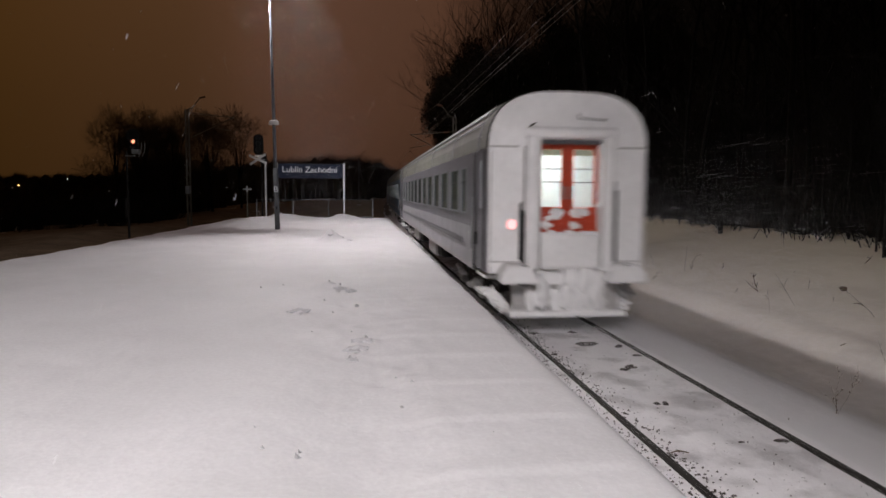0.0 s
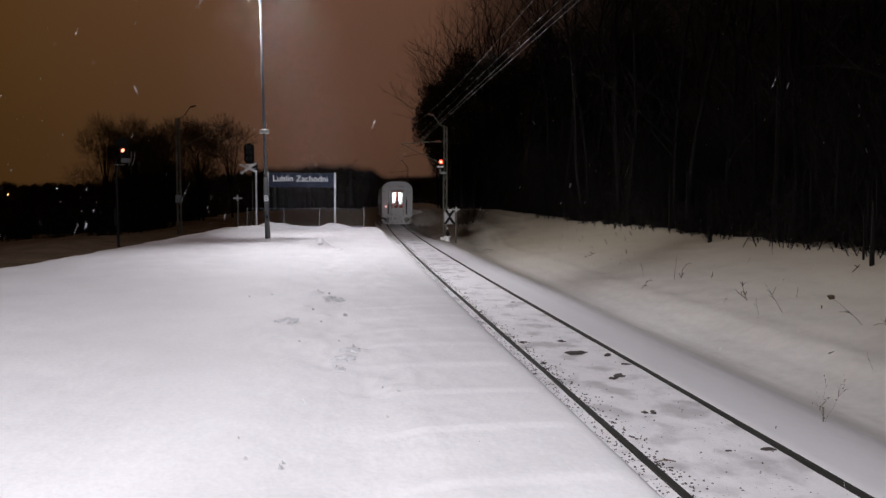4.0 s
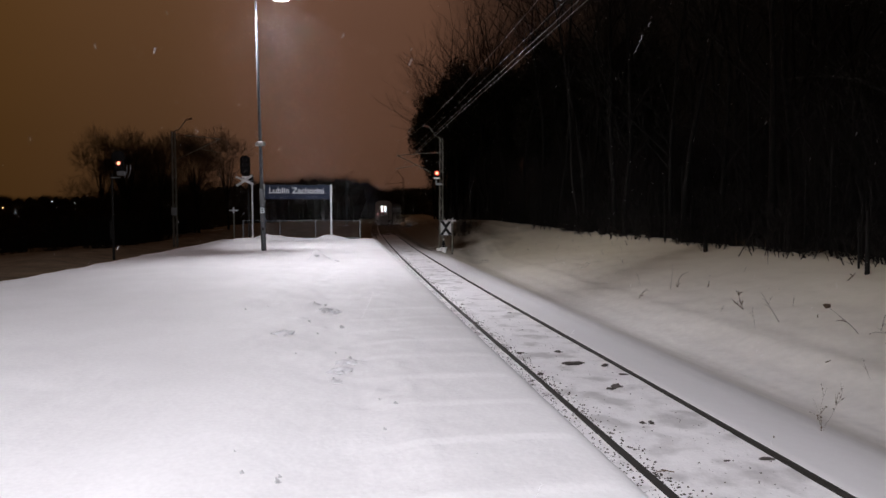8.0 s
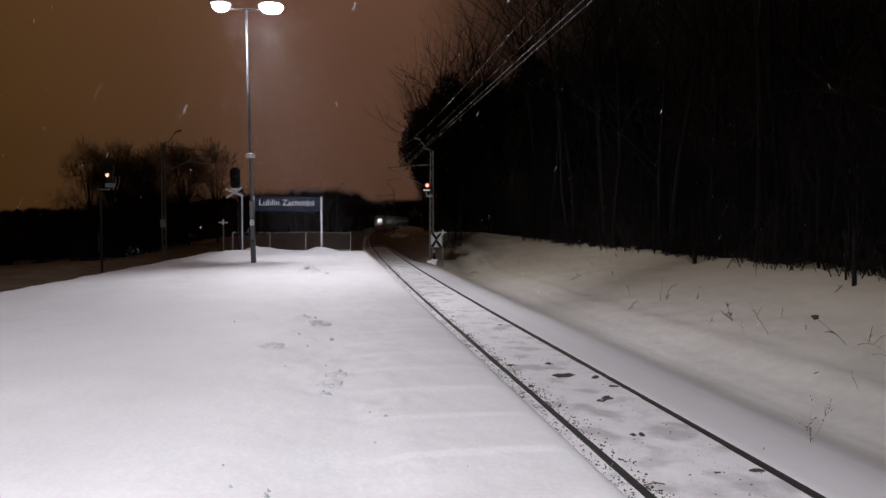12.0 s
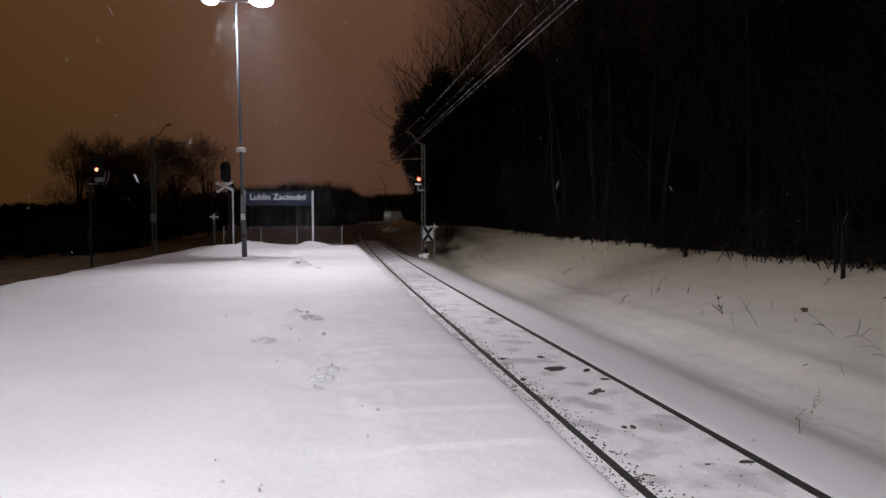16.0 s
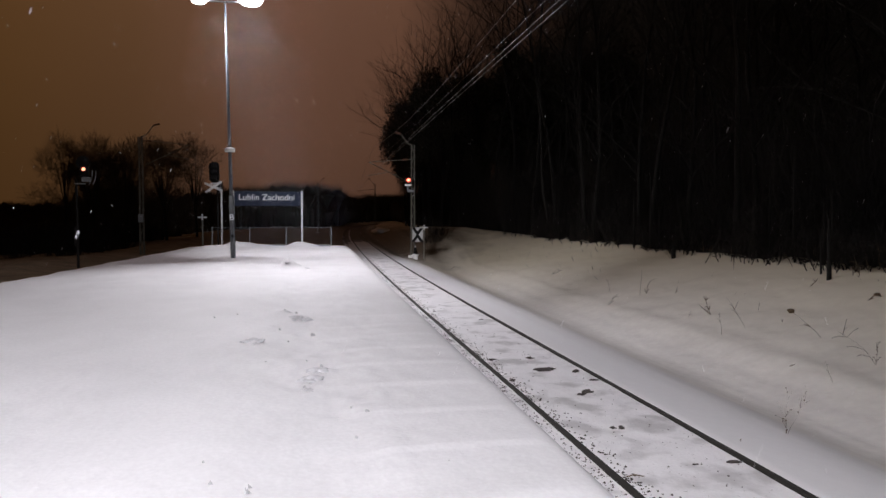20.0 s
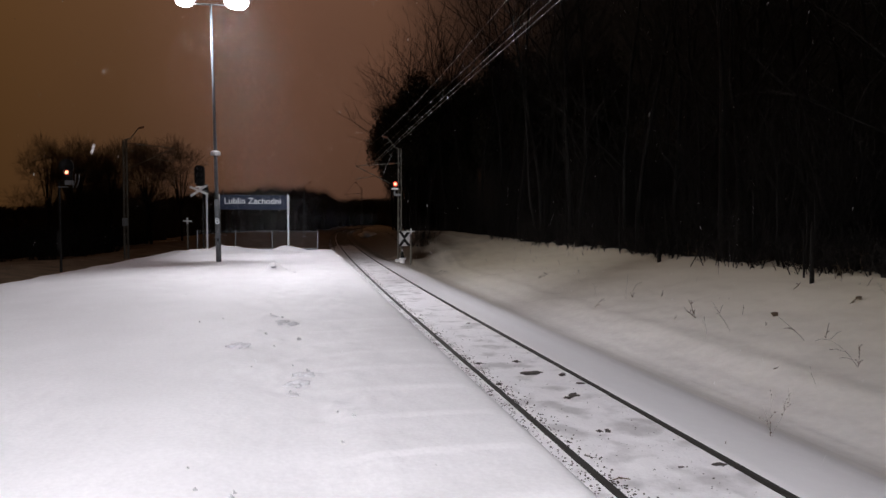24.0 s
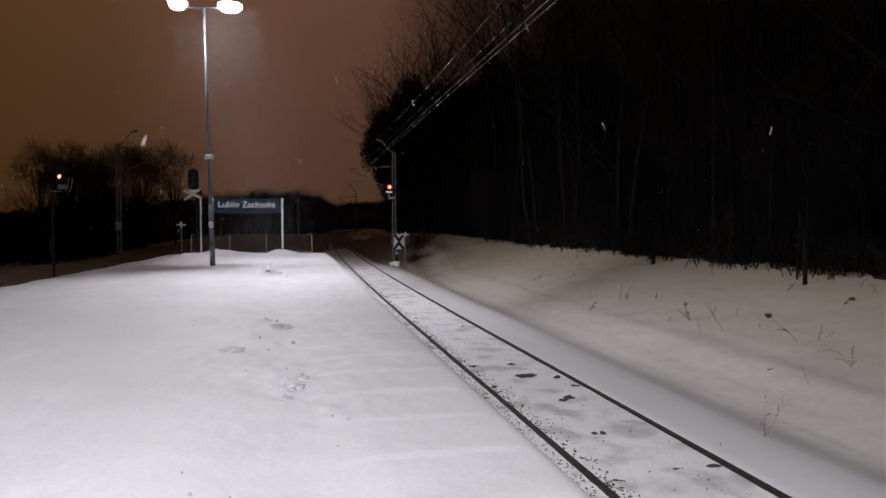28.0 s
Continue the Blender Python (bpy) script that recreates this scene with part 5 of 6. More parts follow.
def scatter():
    rng = random.Random(21)
    spots = []

    def free(x, y, d):
        return all((x - a) ** 2 + (y - b) ** 2 > d * d for a, b in spots)
    # wood on the bank
    tries = 0
    count = 0
    while count < 170 and tries < 9000:
        tries += 1
        y = rng.uniform(-14, 60) if rng.random() < 0.6 else rng.uniform(60, 300)
        near = 12.6 if y < 270 else 8.0
        u = near + abs(rng.gauss(0, 1)) * (13 if y < 60 else 9)
        x = float(axis(y)) + u
        if y < 70:
            x = max(x, 16.0)
        gap = 2.2 if y < 60 else 4.2
        if x > 70 or not free(x, y, gap):
            continue
        spots.append((x, y))
        put(TALL[count % 5], x, y, "trees of the wood", rng=rng)
        count += 1
    # edge of the wood where it meets the sky
    for x, y in ((17.1, 41), (16.6, 45), (16.2, 49), (15.8, 53), (15.4, 57), (14.9, 61), (14.2, 66), (13.4, 71), (13.2, 76), (13.4, 82), (14.4, 88), (15.2, 94), (16.5, 100), (17.6, 107), (19.5, 52), (18.2, 60),
                 (16.8, 68), (16, 79), (21, 112), (23.5, 120), (26.5, 130), (30, 141), (34, 152), (12.3, 84), (12.9, 90), (12.7, 79), (14.0, 97), (15.0, 104), (13.6, 101), (12.5, 74), (17.4, 33), (17.0, 25)):
        put(EDGE_TREES[rng.randrange(4)], x, y, "trees at the wood's edge", rng=rng)
    for x, y in ((12.2, 80), (12.4, 86), (12.9, 92), (13.6, 98), (14.6, 105), (13.6, 73), (15.5, 84), (16.5, 95), (16.0, 75), (17.5, 88), (17.2, 104), (19.0, 97), (20.0, 110), (17.0, 68), (19.5, 63), (19.0, 79), (21.5, 71), (22.5, 86),
                 (23.0, 60), (25.5, 74), (27.0, 62), (24.0, 101), (29.0, 80), (31.0, 66)):
        put(IVY[rng.randrange(2)], x, y, "trees at the wood's edge", rng=rng)
    for i in range(110):
        y = rng.uniform(6, 60)
        x = max(float(axis(y)) + rng.uniform(13, 36), 16.6)
        put(SCRUB[i % 3], x, y, "undergrowth of the wood", rng=rng)
    for i in range(36):
        y = rng.uniform(46, 130)
        put(SCRUB[i % 3], float(axis(y)) + rng.uniform(10.5, 14.5), y, "undergrowth of the wood", rng=rng)
    for i in range(44):
        y = rng.uniform(6, 110)
        x = max(float(axis(y)) + rng.uniform(11.5, 14.5), 15.9)
        put(BUSH[i % 3], x, y, "brushwood of the wood", rng=rng)
    for i in range(120):
        y = 6 + 56 * rng.random() ** 1.2
        x = AXIS + 12.2 + abs(rng.gauss(0, 1)) * 0.9
        put(SPRIG[i % 3], x, y, "brushwood of the wood", rng=rng)
    put(BUSH[0], 8.7, 50.5, "brushwood of the cutting", rng=rng)
    put(SPRIG[1], 9.6, 51.5, "brushwood of the cutting", rng=rng)
    # bare trees and brushwood on the town's side
    for x, y in ((-25.2, 76), (-24, 80), (-22, 74), (-20.5, 79), (-18.5, 73), (-17, 82), (-15.5, 77), (-24.5, 92), (-22, 90), (-14.5, 90), (-25.5, 86)):
        put(MID[rng.randrange(3)], x, y, "trees on the town's side", rng=rng)
    for i in range(80):
        y = rng.uniform(48, 84)
        x = -15.5 - (y - 48) * 0.02 - abs(rng.gauss(0, 1)) * 12
        put(BUSH[i % 3], x, y, "brushwood on the town's side", rng=rng)
    # far wood closing the view along the curve
    far = []
    for i in range(900):
        x = rng.uniform(-75, 8)
        y = (150 if x < 3 else 170) + rng.uniform(0, 34) + max(0, -x - 20) * 0.3
        far.append((x, y, float(ground_z(np.array(x), np.array(y))) - 0.5, rng.uniform(9.2, 12.0)))
    for i in range(560):
        y = rng.uniform(165, 480)
        x = float(axis(y)) - rng.uniform(10, 26)
        far.append((x, y, float(ground_z(np.array(x), np.array(y))) - 0.5, rng.uniform(7.5, 11) + max(0.0, y - 200) * 0.03))
    for i in range(420):
        y = rng.uniform(150, 400)
        x = float(axis(y)) + rng.uniform(8, 30)
        far.append((x, y, float(ground_z(np.array(x), np.array(y))) - 0.8, rng.uniform(7.0, 10) + max(0.0, y - 200) * 0.025))
    brush_mass("far_wood", far, "dark far wood along the curve of the line")


scatter()
for proto in EDGE_TREES + TALL + MID + IVY + BUSH + SPRIG + SCRUB:
    for o in (*proto.children_recursive, proto):
        bpy.data.objects.remove(o)

# the pale leaning trunk at the edge of the wood
leaner = tree(random.Random(77), 15, 0.6, -0.24, 1, 0.11, "leaning grey birch trunk at the wood's edge", 3, bark=BIRCH)
leaner.matrix_basis = pose(16.4, 45.0, float(ground_z(np.array(16.4), np.array(45.0))) - 0.1)


# ---- dry weeds, twigs and stumps on the bank ----
def gz(x, y):
    return float(ground_z(np.array(float(x)), np.array(float(y))))


def weed(name, x, y, stems, label, r=0.006, head=0.0, specks=0):
    """Dry stalks as chains of short bars; each stem is a list of points above the root."""
    t = thing(name, pose(x, y, gz(x, y) - 0.03), label, "dry weed", "weeds on the bank")
    for pts in stems:
        bm = B()
        for k, (a, b) in enumerate(zip(pts, pts[1:])):
            rod(bm, a, b, 0.6 * r * (1 - 0.12 * k), 0.6 * r * (1 - 0.12 * (k + 1)), 5, False)
        part("stalk", bm, DRY, t)
        if head and pts is stems[0]:
            part("seed_head", clump(B(), pts[-1], head, RNG, (1.2, 1, 0.8), 0.5, 1), DRY, t, "dark brown seed head")
        if specks:
            sp = B()
            for _ in range(specks):
                k = RNG.randrange(len(pts) - 1)
                q = Vector(pts[k]).lerp(Vector(pts[k + 1]), RNG.random())
                clump(sp, (q.x + RNG.gauss(0, 0.012), q.y, q.z), RNG.uniform(0.004, 0.009), RNG, (1, 1, 1.3), 0.4, 1)
            part("dry_leaf", sp, DRY, t)["kind"] = "stuff"
    return t


def wild(rng, h, lean, n=5, twigs=2):
    """A stem that wanders and leans, with side twigs."""
    stems = []
    p = Vector((0, 0, 0))
    d = Vector((lean[0], lean[1], 1)).normalized()
    main = [p.copy()]
    for k in range(n):
        d = (d + Vector((rng.gauss(0, 0.12), rng.gauss(0, 0.12), rng.gauss(0, 0.08)))).normalized()
        p = p + d * h / n
        main.append(p.copy())
    stems.append(main)
    for _ in range(twigs):
        q = main[rng.randrange(1, n)].copy()
        e = (d + Vector((rng.gauss(0, 0.8), rng.gauss(0, 0.5), rng.gauss(0, 0.4)))).normalized()
        stems.append([q, q + e * h * 0.18, q + e * h * 0.3 + Vector((0, 0, -0.05 * h))])
    return stems


WR = random.Random(9)
weed("dry_weed", 11.86, 23.2, wild(WR, 0.97, (0.1, 0), twigs=0), "single upright dry stalk on the snowy bank", 0.014)
weed("dry_weed", 12.05, 23.06, [[Vector((0, 0, 0)), Vector((0.03, 0, 0.32)), Vector((0.18, 0, 0.52)), Vector((0.38, 0, 0.57))], [Vector((0, 0, 0)), Vector((-0.08, 0, 0.2))],
                                [Vector((0, 0, 0.1)), Vector((0.1, 0, 0.2))]], "bent dry stalk nodding over the snow", 0.017)
weed("dry_weed", 12.41, 21.69, wild(WR, 0.27, (0.6, 0), 3, 1), "short dry stub on the snowy bank", 0.022)
weed("dry_weed", 11.63, 18.26, wild(WR, 0.62, (-0.6, 0), 4, 7) + wild(WR, 0.5, (-1.0, 0), 4, 4), "dark branching dry weed on the bank", 0.018)
weed("dry_weed", 11.49, 16.4, wild(WR, 1.0, (-0.75, 0), 5, 3), "thin leaning dry stalk on the bank", 0.010)
weed("dry_weed", 10.86, 16.53, wild(WR, 0.62, (-0.15, 0), 5, 2), "faint thin stalk on the bank", 0.007)
weed("dry_weed", 11.87, 14.05, wild(WR, 0.98, (-0.58, 0.0), 5, 2), "leaning stalk with a dark seed head", 0.011, 0.07, 9)
weed("dry_weed", 11.53, 12.09, wild(WR, 1.15, (-0.7, 0), 5, 4) + wild(WR, 0.5, (0.1, 0), 5, 4), "tangled leaning dry weed on the bank", 0.007, 0.0, 8)
weed("dry_weed", 5.51, 7.03, wild(WR, 0.62, (-0.05, 0), 5, 4) + wild(WR, 0.55, (0.14, 0), 5, 3) + wild(WR, 0.48, (-0.35, 0), 5, 3), "slender branching weed at the ditch's edge", 0.003, 0.0, 2)
weed("dry_weed", 10.46, 12.03, wild(WR, 0.55, (-0.3, 0), 5, 2), "thin pale stalk on the bank", 0.006)
weed("dry_weed", 10.73, 23.57, wild(WR, 0.6, (1.6, 0), 4, 6) + wild(WR, 0.3, (1.0, 0), 4, 3), "flattened dry grass stalks in the snow", 0.010)
weed("dry_weed", 11.67, 32.22, wild(WR, 0.7, (1.8, 0), 4, 7) + wild(WR, 0.5, (2.2, 0), 4, 5) + wild(WR, 0.35, (0.8, 0), 4, 3), "tuft of flattened dry grass in the snow", 0.014, 0.0, 6)
weed("dry_weed", 12.89, 29.95, wild(WR, 0.24, (-0.1, 0), 3, 0), "short upright dry stub on the bank", 0.024)
weed("dry_weed", 11.55, 25.12, wild(WR, 0.55, (-0.3, 0), 4, 2), "thin leaning dry stalk on the bank", 0.009)
weed("dry_weed", 14.14, 17.3, wild(WR, 0.42, (1.8, 0), 3, 2), "low slanting dead stem near the wood", 0.022)
weed("dry_weed", 13.8, 14.84, wild(WR, 0.34, (1.0, 0), 3, 3), "dark stub of a weed on the bank", 0.026, 0.06)
weed("dry_weed", 11.17, 18.75, wild(WR, 0.25, (0.6, 0), 4, 4), "small wisp of dry grass on the bank", 0.007)
weed("dry_weed", 14.27, 61.0, wild(WR, 1.75, (0.1, 0), 5, 2), "pale tall dry stalk at the wood's edge", 0.03)
weed("dry_weed", 4.56, 6.56, wild(WR, 0.06, (0.3, 0), 3, 1), "tiny dark sprig beside the rail", 0.008)
for _ in range(46):
    y = 8 + 40 * WR.random() ** 1.3
    x = WR.uniform(11.6, 15.6)
    weed("dry_weed", x, y, wild(WR, WR.uniform(0.08, 0.42), (WR.uniform(-0.9, 0.9), 0), 3, WR.randrange(3)), "sparse dry stalk poking through the snow", WR.uniform(0.005, 0.013))

for _ in range(44):
    y = 9 + 44 * WR.random() ** 1.2
    x = AXIS + WR.uniform(11.3, 12.9)
    weed("dry_weed", x, y, wild(WR, WR.uniform(0.3, 0.8), (WR.uniform(-0.5, 0.5), 0), 4, 3) + wild(WR, WR.uniform(0.2, 0.6), (WR.uniform(-0.7, 0.7), 0), 4, 2),
         "tuft of pale dry grass at the wood's edge", WR.uniform(0.007, 0.013))


def fallen_twig(x, y, k, turn, label):
    t = thing("fallen_twig", pose(x, y, gz(x, y) + 0.03, 0, -4, turn), label, "twig", "twigs on the bank")
    for a, b in (((0, 0, 0), (0.16, 0.0, 0.03)), ((0.16, 0, 0.03), (0.42, -0.06, 0.0)), ((0.10, 0, 0.02), (0.17, 0.08, 0.05))):
        part("twig_piece", rod(B(), Vector(a) * k, Vector(b) * k, 0.007 * k, 0.005 * k, 5), DRY, t)


fallen_twig(10.46, 13.33, 1.7, 2, "fallen pale twig lying on the snow")
fallen_twig(9.17, 45.0, 1.8, 6, "dark branch lying in the snow")


def stump(x, y, h, r, label):
    t = thing("sapling_trunk", pose(x, y, gz(x, y) - 0.1), label, "sapling", "saplings at the wood's edge")
    part("trunk", rod(rod(B(), (0, 0, 0), (-0.02, 0, h * 0.4), r * 1.15, r, 7), (-0.02, 0, h * 0.4), (-0.05, 0.02, h), r, r * 0.5, 7), BARK, t)
    for k in range(3):
        z = h * (0.5 + 0.15 * k)
        part("branch", rod(B(), (-0.03, 0, z), (WR.uniform(-0.6, 0.6), WR.uniform(-0.4, 0.4), z + 0.6), r * 0.4, r * 0.15, 5), BARK, t)


stump(14.8, 17.3, 1.9, 0.06, "dark sapling standing clear of the wood")
stump(15.07, 17.95, 1.6, 0.03, "thin sapling standing clear of the wood")
stump(14.94, 26.26, 0.75, 0.09, "short dark stump at the wood's edge")
for k in range(18):
    y = WR.uniform(9, 50)
    stump(AXIS + 12.0 + abs(WR.gauss(0, 0.8)), y, WR.uniform(1.5, 4), WR.uniform(0.02, 0.06), "dark sapling at the wood's edge")


# ---- stones and clods along the rails ----
def stones(name, count, place, size, mat, label):
    """Many small eight-sided stones in one mesh."""
    rng = random.Random(len(name) + count)
    verts, faces = [], []
    for _ in range(count):
        x, y, z = place(rng)
        r = size(rng)
        q = rng.uniform(0, math.pi)
        base = len(verts)
        for a, b, c in ((1, 0, 0), (0, 1, 0), (-1, 0, 0), (0, -1, 0), (0, 0, 0.8), (0, 0, -0.8)):
            k = r * rng.uniform(0.6, 1.3)
            verts.append((x + k * (a * math.cos(q) - b * math.sin(q)), y + k * (a * math.sin(q) + b * math.cos(q)), z + k * c))
        for i in range(4):
            j = (i + 1) % 4
            faces += [(base + i, base + j, base + 4), (base + j, base + i, base + 5)]
    return tagged(sheet(name, verts, faces, mat, smooth=False), label, "ballast", kind="stuff")


def beside_rail(rng):
    y = 3.5 + 40 * rng.random() ** 1.7
    if vnoise(np.array(y * 1.7), np.array(3.0)) < rng.uniform(-0.6, 0.25):
        y += 0.3
    u = rng.choice((-1, 1, 1)) * abs(rng.gauss(0, 0.10))
    u = -0.7355 + (u - 0.07 if u < 0 else u + 0.06)
    x = float(axis(y)) + u
    return x, y, float(bed_z(np.array(x), np.array(y))) + 0.004


def by_edge(rng):
    y = 3.5 + 30 * rng.random() ** 1.6
    x = AXIS - 0.98 + rng.gauss(0, 0.09)
    return x, y, float(bed_z(np.array(x), np.array(y))) + 0.002


def in_gauge(rng):
    y = 4 + 30 * rng.random() ** 1.5
    x = AXIS + rng.uniform(-0.6, 0.66)
    return x, y, float(bed_z(np.array(x), np.array(y))) + 0.003


stones("ballast", 2200, beside_rail, lambda r: r.uniform(0.005, 0.018), STONE, "dark ballast stones showing beside the rail")
stones("ballast", 2000, by_edge, lambda r: r.uniform(0.004, 0.013), STONE, "fine dark grit along the platform's foot")
stones("ballast", 260, in_gauge, lambda r: r.uniform(0.004, 0.014), STONE, "scattered dark crumbs between the rails")
for x, y, r, sq in ((3.56, 10.22, 0.15, (1.3, 0.8, 0.35)), (3.72, 10.25, 0.09, (1.1, 0.9, 0.4)), (3.67, 11.15, 0.09, (1.2, 0.8, 0.35)), (3.60, 8.68, 0.07, (1.3, 0.7, 0.4)), (3.74, 8.78, 0.09, (1.4, 0.6, 0.4)),
                    (3.40, 7.24, 0.05, (1, 0.9, 0.6)), (3.48, 7.20, 0.055, (1, 0.9, 0.7)), (4.10, 5.97, 0.08, (1.6, 0.6, 0.3)), (4.03, 9.99, 0.09, (1.2, 0.8, 0.3)), (4.09, 9.43, 0.06, (1.4, 0.7, 0.3)),
                    (2.89, 9.61, 0.06, (1, 1, 0.5)), (2.98, 11.12, 0.06, (1.8, 0.6, 0.4)), (3.68, 5.99, 0.03, (1.4, 0.7, 0.4)), (2.86, 14.36, 0.06, (1, 1, 0.5)), (3.95, 15.8, 0.05, (1.2, 1, 0.4)), (3.1, 17.5, 0.05, (1, 1, 0.4))):
    tagged(part("clod", clump(B(), (x, y, float(bed_z(np.array(x), np.array(y))) + r * 0.1), r * 0.65, WR, sq, 0.7, 2), STONE, smooth=True),
           "dark frozen clod lying between the rails", "clod", "clods on the track")
for x, y, r in ((-0.59, 12.74, 0.17), (-0.3, 11.93, 0.12), (-0.15, 11.92, 0.12), (-0.87, 9.77, 0.13), (0.03, 7.83, 0.12), (-0.06, 7.48, 0.12), (-0.09, 7.12, 0.09)):
    z = float(platform_z(np.array(x), np.array(y)))
    bm = clump(B(), (x, y, z - r * 0.16), r * 0.85, WR, (1.1, 1.3, 0.34), 0.5, 3)
    tagged(part("snow_lump", bm, SNOW_TRODDEN, smooth=True), "low rounded lump of grey trodden snow", "snow lump", "lumps on the platform")
for x, y, h in ((-1.7, 12.16, 0.02), (-1.35, 12.5, 0.015), (-0.33, 12.63, 0.03), (-0.04, 10.51, 0.05), (-0.55, 11.08, 0.025), (-0.38, 10.09, 0.018), (-0.59, 8.51, 0.016), (-0.1, 8.62, 0.018), (0.07, 7.93, 0.03), (-0.11, 7.2, 0.03), (0.33, 6.33, 0.018), (0.46, 6.11, 0.025), (0.33, 5.5, 0.022), (-0.8, 5.08, 0.013), (-0.7, 4.7, 0.018), (-0.45, 4.54, 0.03), (-0.44, 4.64, 0.018), (-0.89, 9.94, 0.025), (-0.55, 13.08, 0.025), (0.96, 4.78, 0.008)):
    z = float(platform_z(np.array(x), np.array(y)))
    h *= 0.85
    bm = clump(B(), (x, y, z + h * 0.2), h, WR, (0.55, 0.6, 0.9), 0.9, 2)
    clump(bm, (x + h * 0.6, y, z), h * 0.6, WR, (0.9, 0.7, 0.7), 0.9, 2)
    tagged(part("ice_crumb", bm, ICE), "small dark crumb of trodden ice", "ice crumb", "crumbs on the platform")
for k in range(4):
    x, y = -0.82 + WR.gauss(0, 0.3), 23.2 + WR.gauss(0, 0.35)
    bm = clump(B(), (x, y, float(platform_z(np.array(x), np.array(y)))), WR.uniform(0.03, 0.07), WR, (1.2, 1.2, 0.5), 0.3, 2)
    tagged(part("snow_lump", bm, SNOW_TRODDEN, smooth=True), "broken lump on a shovelled snow mound", "snow lump", "lumps on the platform")


tt = thing("fallen_twig", pose(2.86, 5.80, float(bed_z(np.array(2.86), np.array(5.8))) + 0.006), "short dark twig lying on the track snow", "twig")
for a, b in (((0, 0, 0.004), (0.09, 0.015, 0.012)), ((0.09, 0.015, 0.012), (0.17, -0.02, 0.004))):
    part("twig_piece", rod(B(), a, b, 0.006, 0.005, 5), DRY, tt)


# ---- a low snow heap beside the far track ----
m_ = clump(B(), (0, 0, 0), 1.0, WR, (1.5, 4.0, 0.45), 0.3, 3)
heap = tagged(part("snow_heap", m_, SNOW_CAKED, smooth=True), "low heap of cleared snow beside the track", "snow heap")
heap.matrix_basis = pose(9.6, 95.0, gz(9.6, 95.0) + 0.05, 0, 0, -6)


# ---- the town's side: woods, lamps and lit windows far off ----
def far_woods():
    rng = random.Random(31)
    spots = []
    for _ in range(1300):
        y = rng.uniform(100, 460)
        x = rng.uniform(-1.15, -0.13) * y - 4
        spots.append((x, y, min(0.4 * gz(x, y) + max(0, y - 190) * 0.03, 4.5) - 3.5, rng.uniform(4.5, 7.5) + (4.5 if y > 300 else 0)))
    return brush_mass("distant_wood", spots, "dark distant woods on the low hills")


far_woods()


def far_lamp(x, z, mat, size, y=298.0):
    t = thing("street_lamp", pose(x, y, z - 6.0), "distant street lamp glowing in the town", "street lamp", "lamps of the town")
    part("pole", rod(B(), (0, 0, -6), (0, 0, 6), 0.07, 0.05, 6), DARK_STEEL, t)
    part("lantern", clump(B(), (0, -0.4, 6), size, WR, (1.1, 1, 0.8), 0.1, 1), mat, t, "glowing lantern")


far_lamp(-133.6, -3.2, SODIUM, 0.30)
far_lamp(-128.7, -1.1, SODIUM, 0.75)
far_lamp(-120.0, -0.3, COOL, 0.18)
far_lamp(-117.2, 5.0, COOL, 0.25)
far_lamp(-136.0, 2.3, SODIUM, 0.22)
far_lamp(-71.6, 6.1, COOL, 0.32)
far_lamp(-49.0, 5.7, COOL, 0.22)
far_lamp(-96.4, 0.8, COOL, 0.20)
house = thing("apartment_building", pose(-129.0, 310.0, -7.5), "distant dark building with a few lit windows", "building")
part("wall", box(B(), (0, 0, 2.0), (16, 9, 17), 0.1), BLACK, house)
part("roof", box(B(), (0, 0, 10.8), (16.6, 9.6, 0.5), 0.1), BLACK, house)
for x, z in ((1.6, 10.2), (-1.4, 8.2), (1.9, 8.2), (-6, 5.0)):
    part("window", box(B(), (x, -4.55, z), (1.5, 0.12, 1.3), 0.02), WARM_WINDOW, house, "dim lit window")


# ---- snow in the air ----
def snowfall(seed, count, lo, hi, size):
    rng = np.random.RandomState(seed)
    n = count
    c = rng.uniform(lo, hi, (n, 3))
    r = rng.uniform(*size, len(c))
    shape = np.array([(1, 0, 0), (0, 1, 0), (-1, 0, 0), (0, -1, 0), (0, 0, 1), (0, 0, -1)], float)
    v = (c[:, None, :] + shape[None] * (r[:, None, None] * rng.uniform(0.6, 1.3, (len(c), 6, 1)))).reshape(-1, 3)
    f0 = np.array([(0, 1, 4), (1, 2, 4), (2, 3, 4), (3, 0, 4), (1, 0, 5), (2, 1, 5), (3, 2, 5), (0, 3, 5)])
    f = (f0[None] + 6 * np.arange(len(c))[:, None, None]).reshape(-1, 3)
    return tagged(sheet("snowfall", v.tolist(), f.tolist(), FLAKE, smooth=False), "snowflakes falling through the lamplight", "snowfall", kind="stuff")


FALL = [(snowfall(1, 7000, (-14, 3.0, 0), (34, 30, 58), (0.005, 0.011)), (-0.55, 0.0, -1.55)),
        (snowfall(2, 5000, (-34, 3.0, 0), (14, 26, 52), (0.004, 0.008)), (0.55, 0.0, -1.35)),
        (snowfall(3, 4200, (-12, 2.0, 0), (46, 4.5, 84), (0.003, 0.0055)), (-1.2, 0.0, -2.7))]


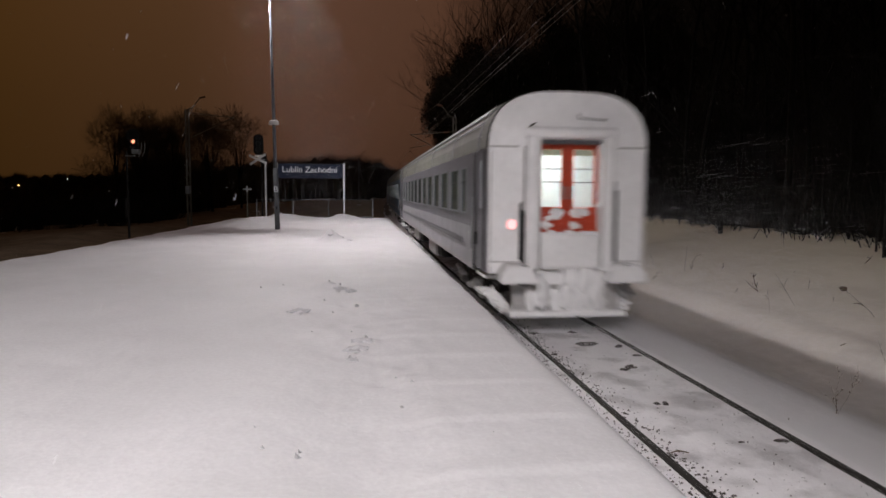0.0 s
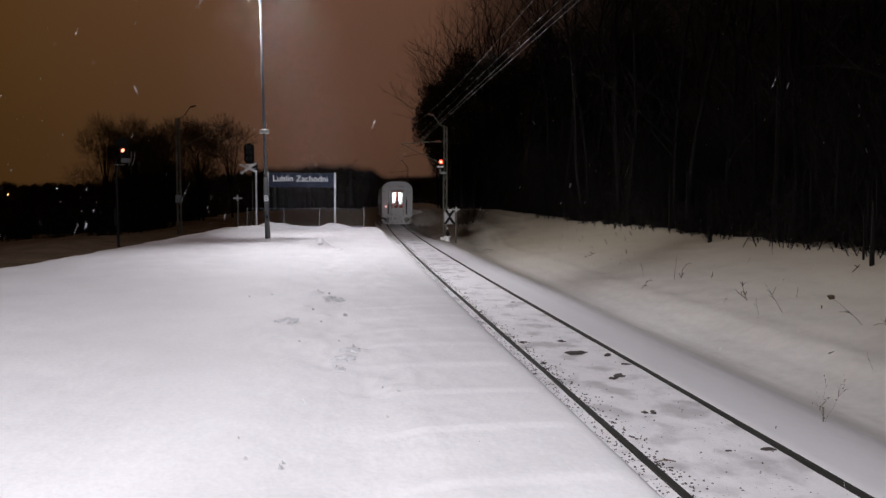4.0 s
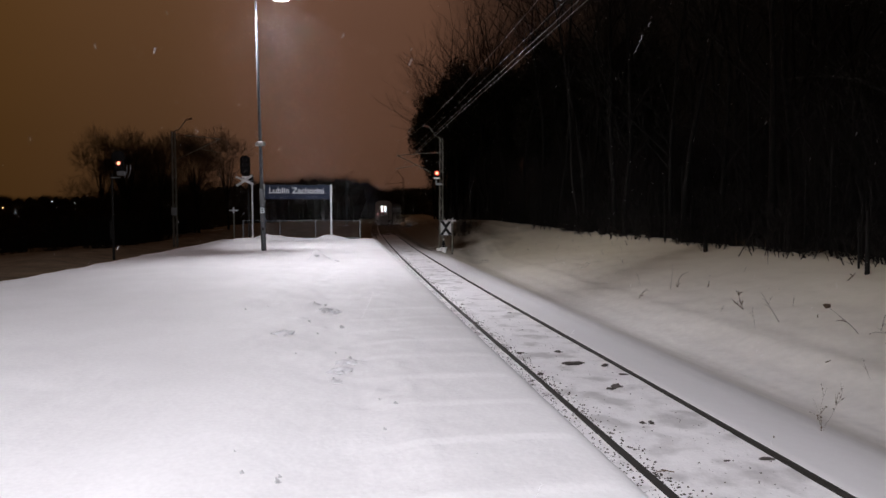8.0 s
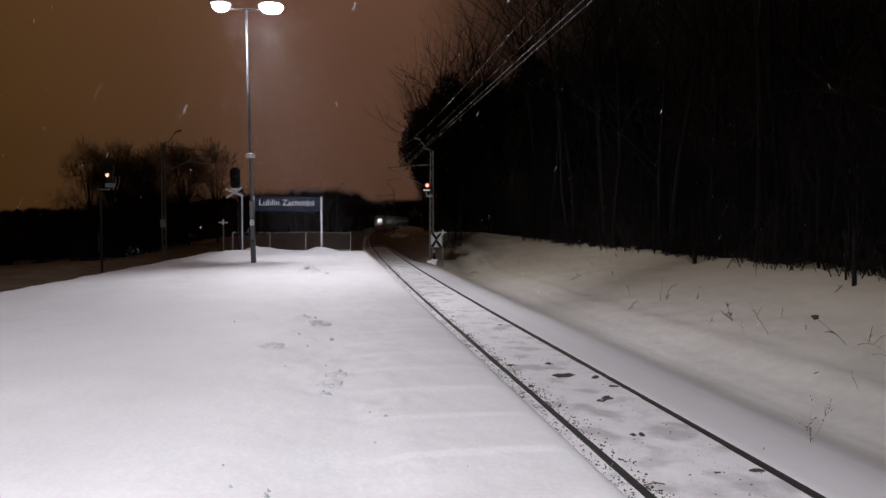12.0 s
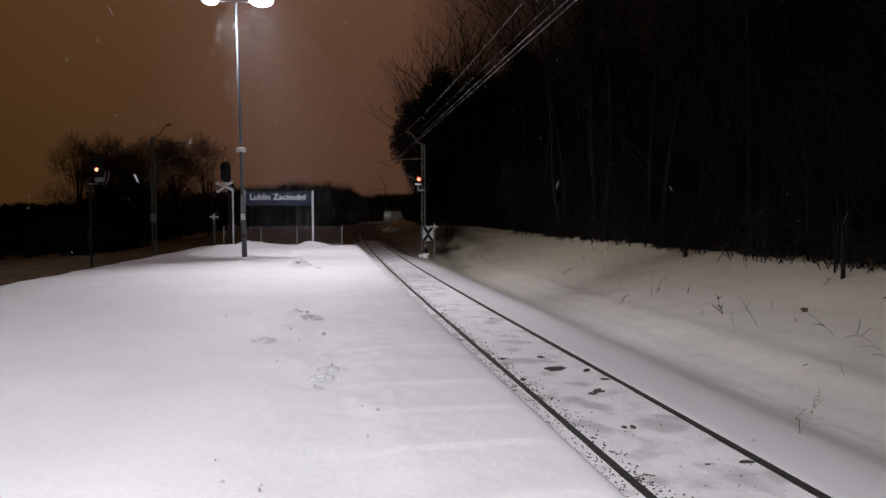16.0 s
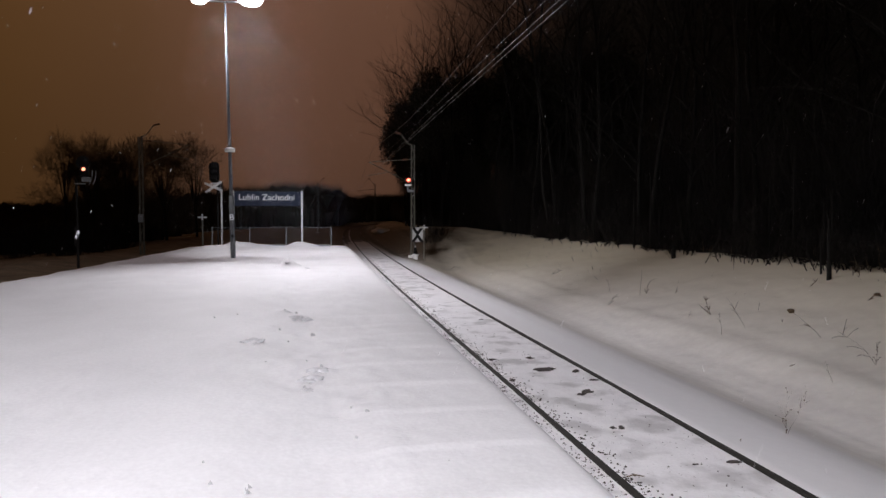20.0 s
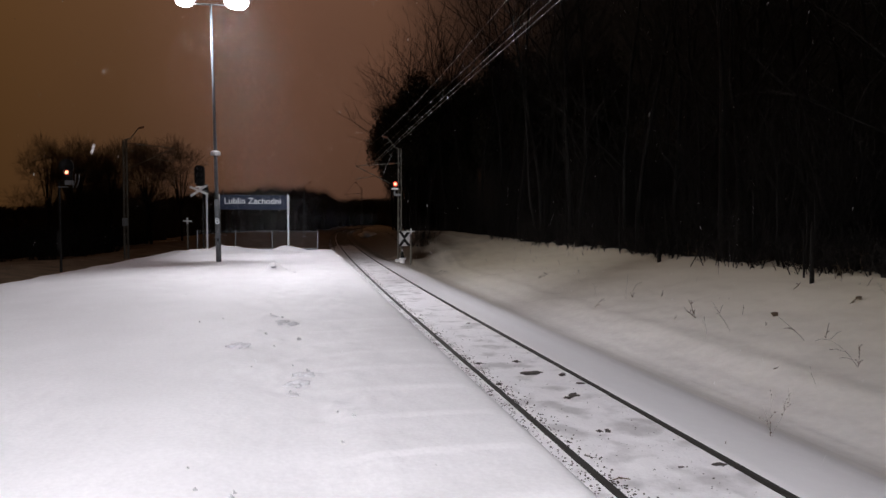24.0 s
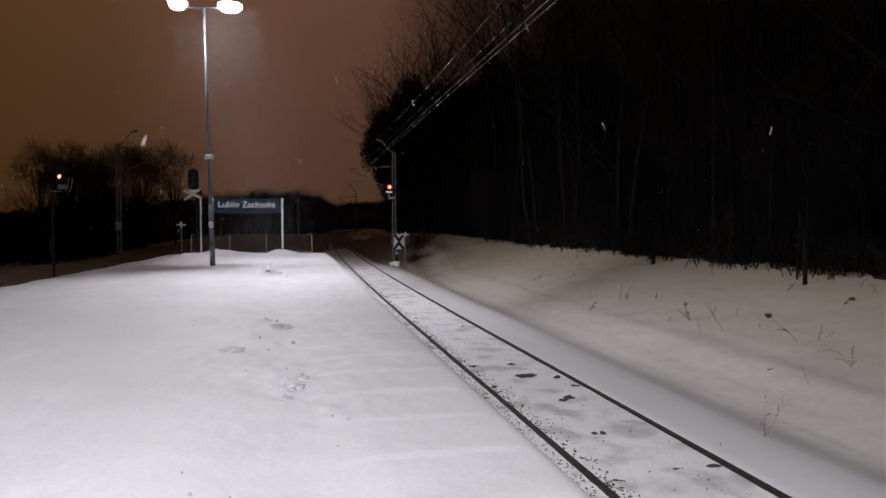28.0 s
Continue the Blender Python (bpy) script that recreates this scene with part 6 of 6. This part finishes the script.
def lamplit_snow(seed, count, cx, cy, reach, v):
    """Fine snow in the air round a lamp head: a slanting column along its own way down."""
    rng = np.random.RandomState(seed)
    q, r = rng.uniform(0, 2 * np.pi, count), reach * np.sqrt(-2 * np.log(1 - rng.rand(count)))
    z = rng.uniform(1.0, 14.0 - 28.0 * v[2], count)
    c = np.stack([cx + r * np.cos(q) + (z - 10.0) * v[0] / v[2], cy + r * np.sin(q), z], -1)
    shape = np.array([(1, 1, 1), (1, -1, -1), (-1, 1, -1), (-1, -1, 1)], float)
    vs = (c[:, None, :] + shape[None] * rng.uniform(0.0016, 0.0034, count)[:, None, None]).reshape(-1, 3)
    f = (np.array([(0, 1, 2), (0, 3, 1), (0, 2, 3), (1, 3, 2)])[None] + 4 * np.arange(count)[:, None, None]).reshape(-1, 3)
    return tagged(sheet("snowfall", vs.tolist(), f.tolist(), FLAKE, smooth=False), "fine snow drifting down through the lamp's glow", "snowfall", kind="stuff")


FALL.append((lamplit_snow(6, 70000, -2.6, 28.4, 2.6, (0.3, 0.0, -1.1)), (0.3, 0.0, -1.1)))
FALL.append((lamplit_snow(7, 70000, -2.1, 28.3, 1.1, (0.12, 0.0, -1.0)), (0.12, 0.0, -1.0)))


def snow_dust():
    """Fine snow whirled up along the train's far side and behind it."""
    rng = np.random.RandomState(8)
    n = 110000
    y = rng.gamma(2.0, 3.0, n) - 3.0
    spread = 0.35 + 0.10 * np.clip(8 - y, 0, 12)
    x = 1.55 + np.abs(rng.normal(0, 1, n)) * spread * 1.1
    z = 0.15 + np.abs(rng.normal(0, 1, n)) * (0.75 + 0.03 * np.clip(8 - y, 0, 12))
    low = rng.rand(n) < 0.25
    x = np.where(low & (y < 0.1), rng.uniform(-1.4, 1.8, n), x)
    z = np.where(low & (y < 0.1), 0.05 + np.abs(rng.normal(0, 0.22, n)), z)
    wake = rng.rand(n) < 0.22
    y = np.where(wake, -rng.gamma(2.0, 2.2, n) - 0.4, y)
    x = np.where(wake, rng.normal(0.3, 1.1, n), x)
    z = np.where(wake, 0.05 + np.abs(rng.normal(0, 0.9, n)), z)
    c = np.stack([x, y, z], -1)
    r = rng.uniform(0.0016, 0.0034, n)
    shape = np.array([(1, 1, 1), (1, -1, -1), (-1, 1, -1), (-1, -1, 1)], float)
    v = (c[:, None, :] + shape[None] * r[:, None, None]).reshape(-1, 3)
    f = (np.array([(0, 1, 2), (0, 3, 1), (0, 2, 3), (1, 3, 2)])[None] + 4 * np.arange(n)[:, None, None]).reshape(-1, 3)
    return tagged(sheet("snow_dust", v.tolist(), f.tolist(), FLAKE, smooth=False), "fine snow whirled up beside the moving train", "snow dust", kind="stuff")


DUST = snow_dust()


# ---- the train's run ----
# metres along the line at whole seconds; it gathers pace, then runs on evenly
PLACES = [10.9, 22.6, 34.4, 46.9, 59.6, 72.2, 84.9, 97.7, 110.8, 124.2, 137.8, 151.6]


def motions():
    for i, c in enumerate(COACHES):
        rows = []
        for k in range(0, 29):
            s = (PLACES[k] if k < 12 else PLACES[-1] + 13.8 * (k - 11)) + i * LENGTH
            a, b = on_line(s), on_line(s + LENGTH)
            d = b.translation - a.translation
            yaw = math.degrees(math.atan2(d.x, d.y))
            z0, z1 = float(sink(s)), float(sink(s + LENGTH))
            rows.append((float(k), pose(a.translation.x, a.translation.y, z0, math.degrees(math.atan2(z1 - z0, LENGTH)), 0, -yaw)))
        walk(c, rows)
        if i == 0:
            walk(DUST, rows)
    for cloud, v in FALL:
        walk(cloud, [(float(k), pose(v[0] * k, v[1] * k, v[2] * k)) for k in range(0, 29)])


motions()
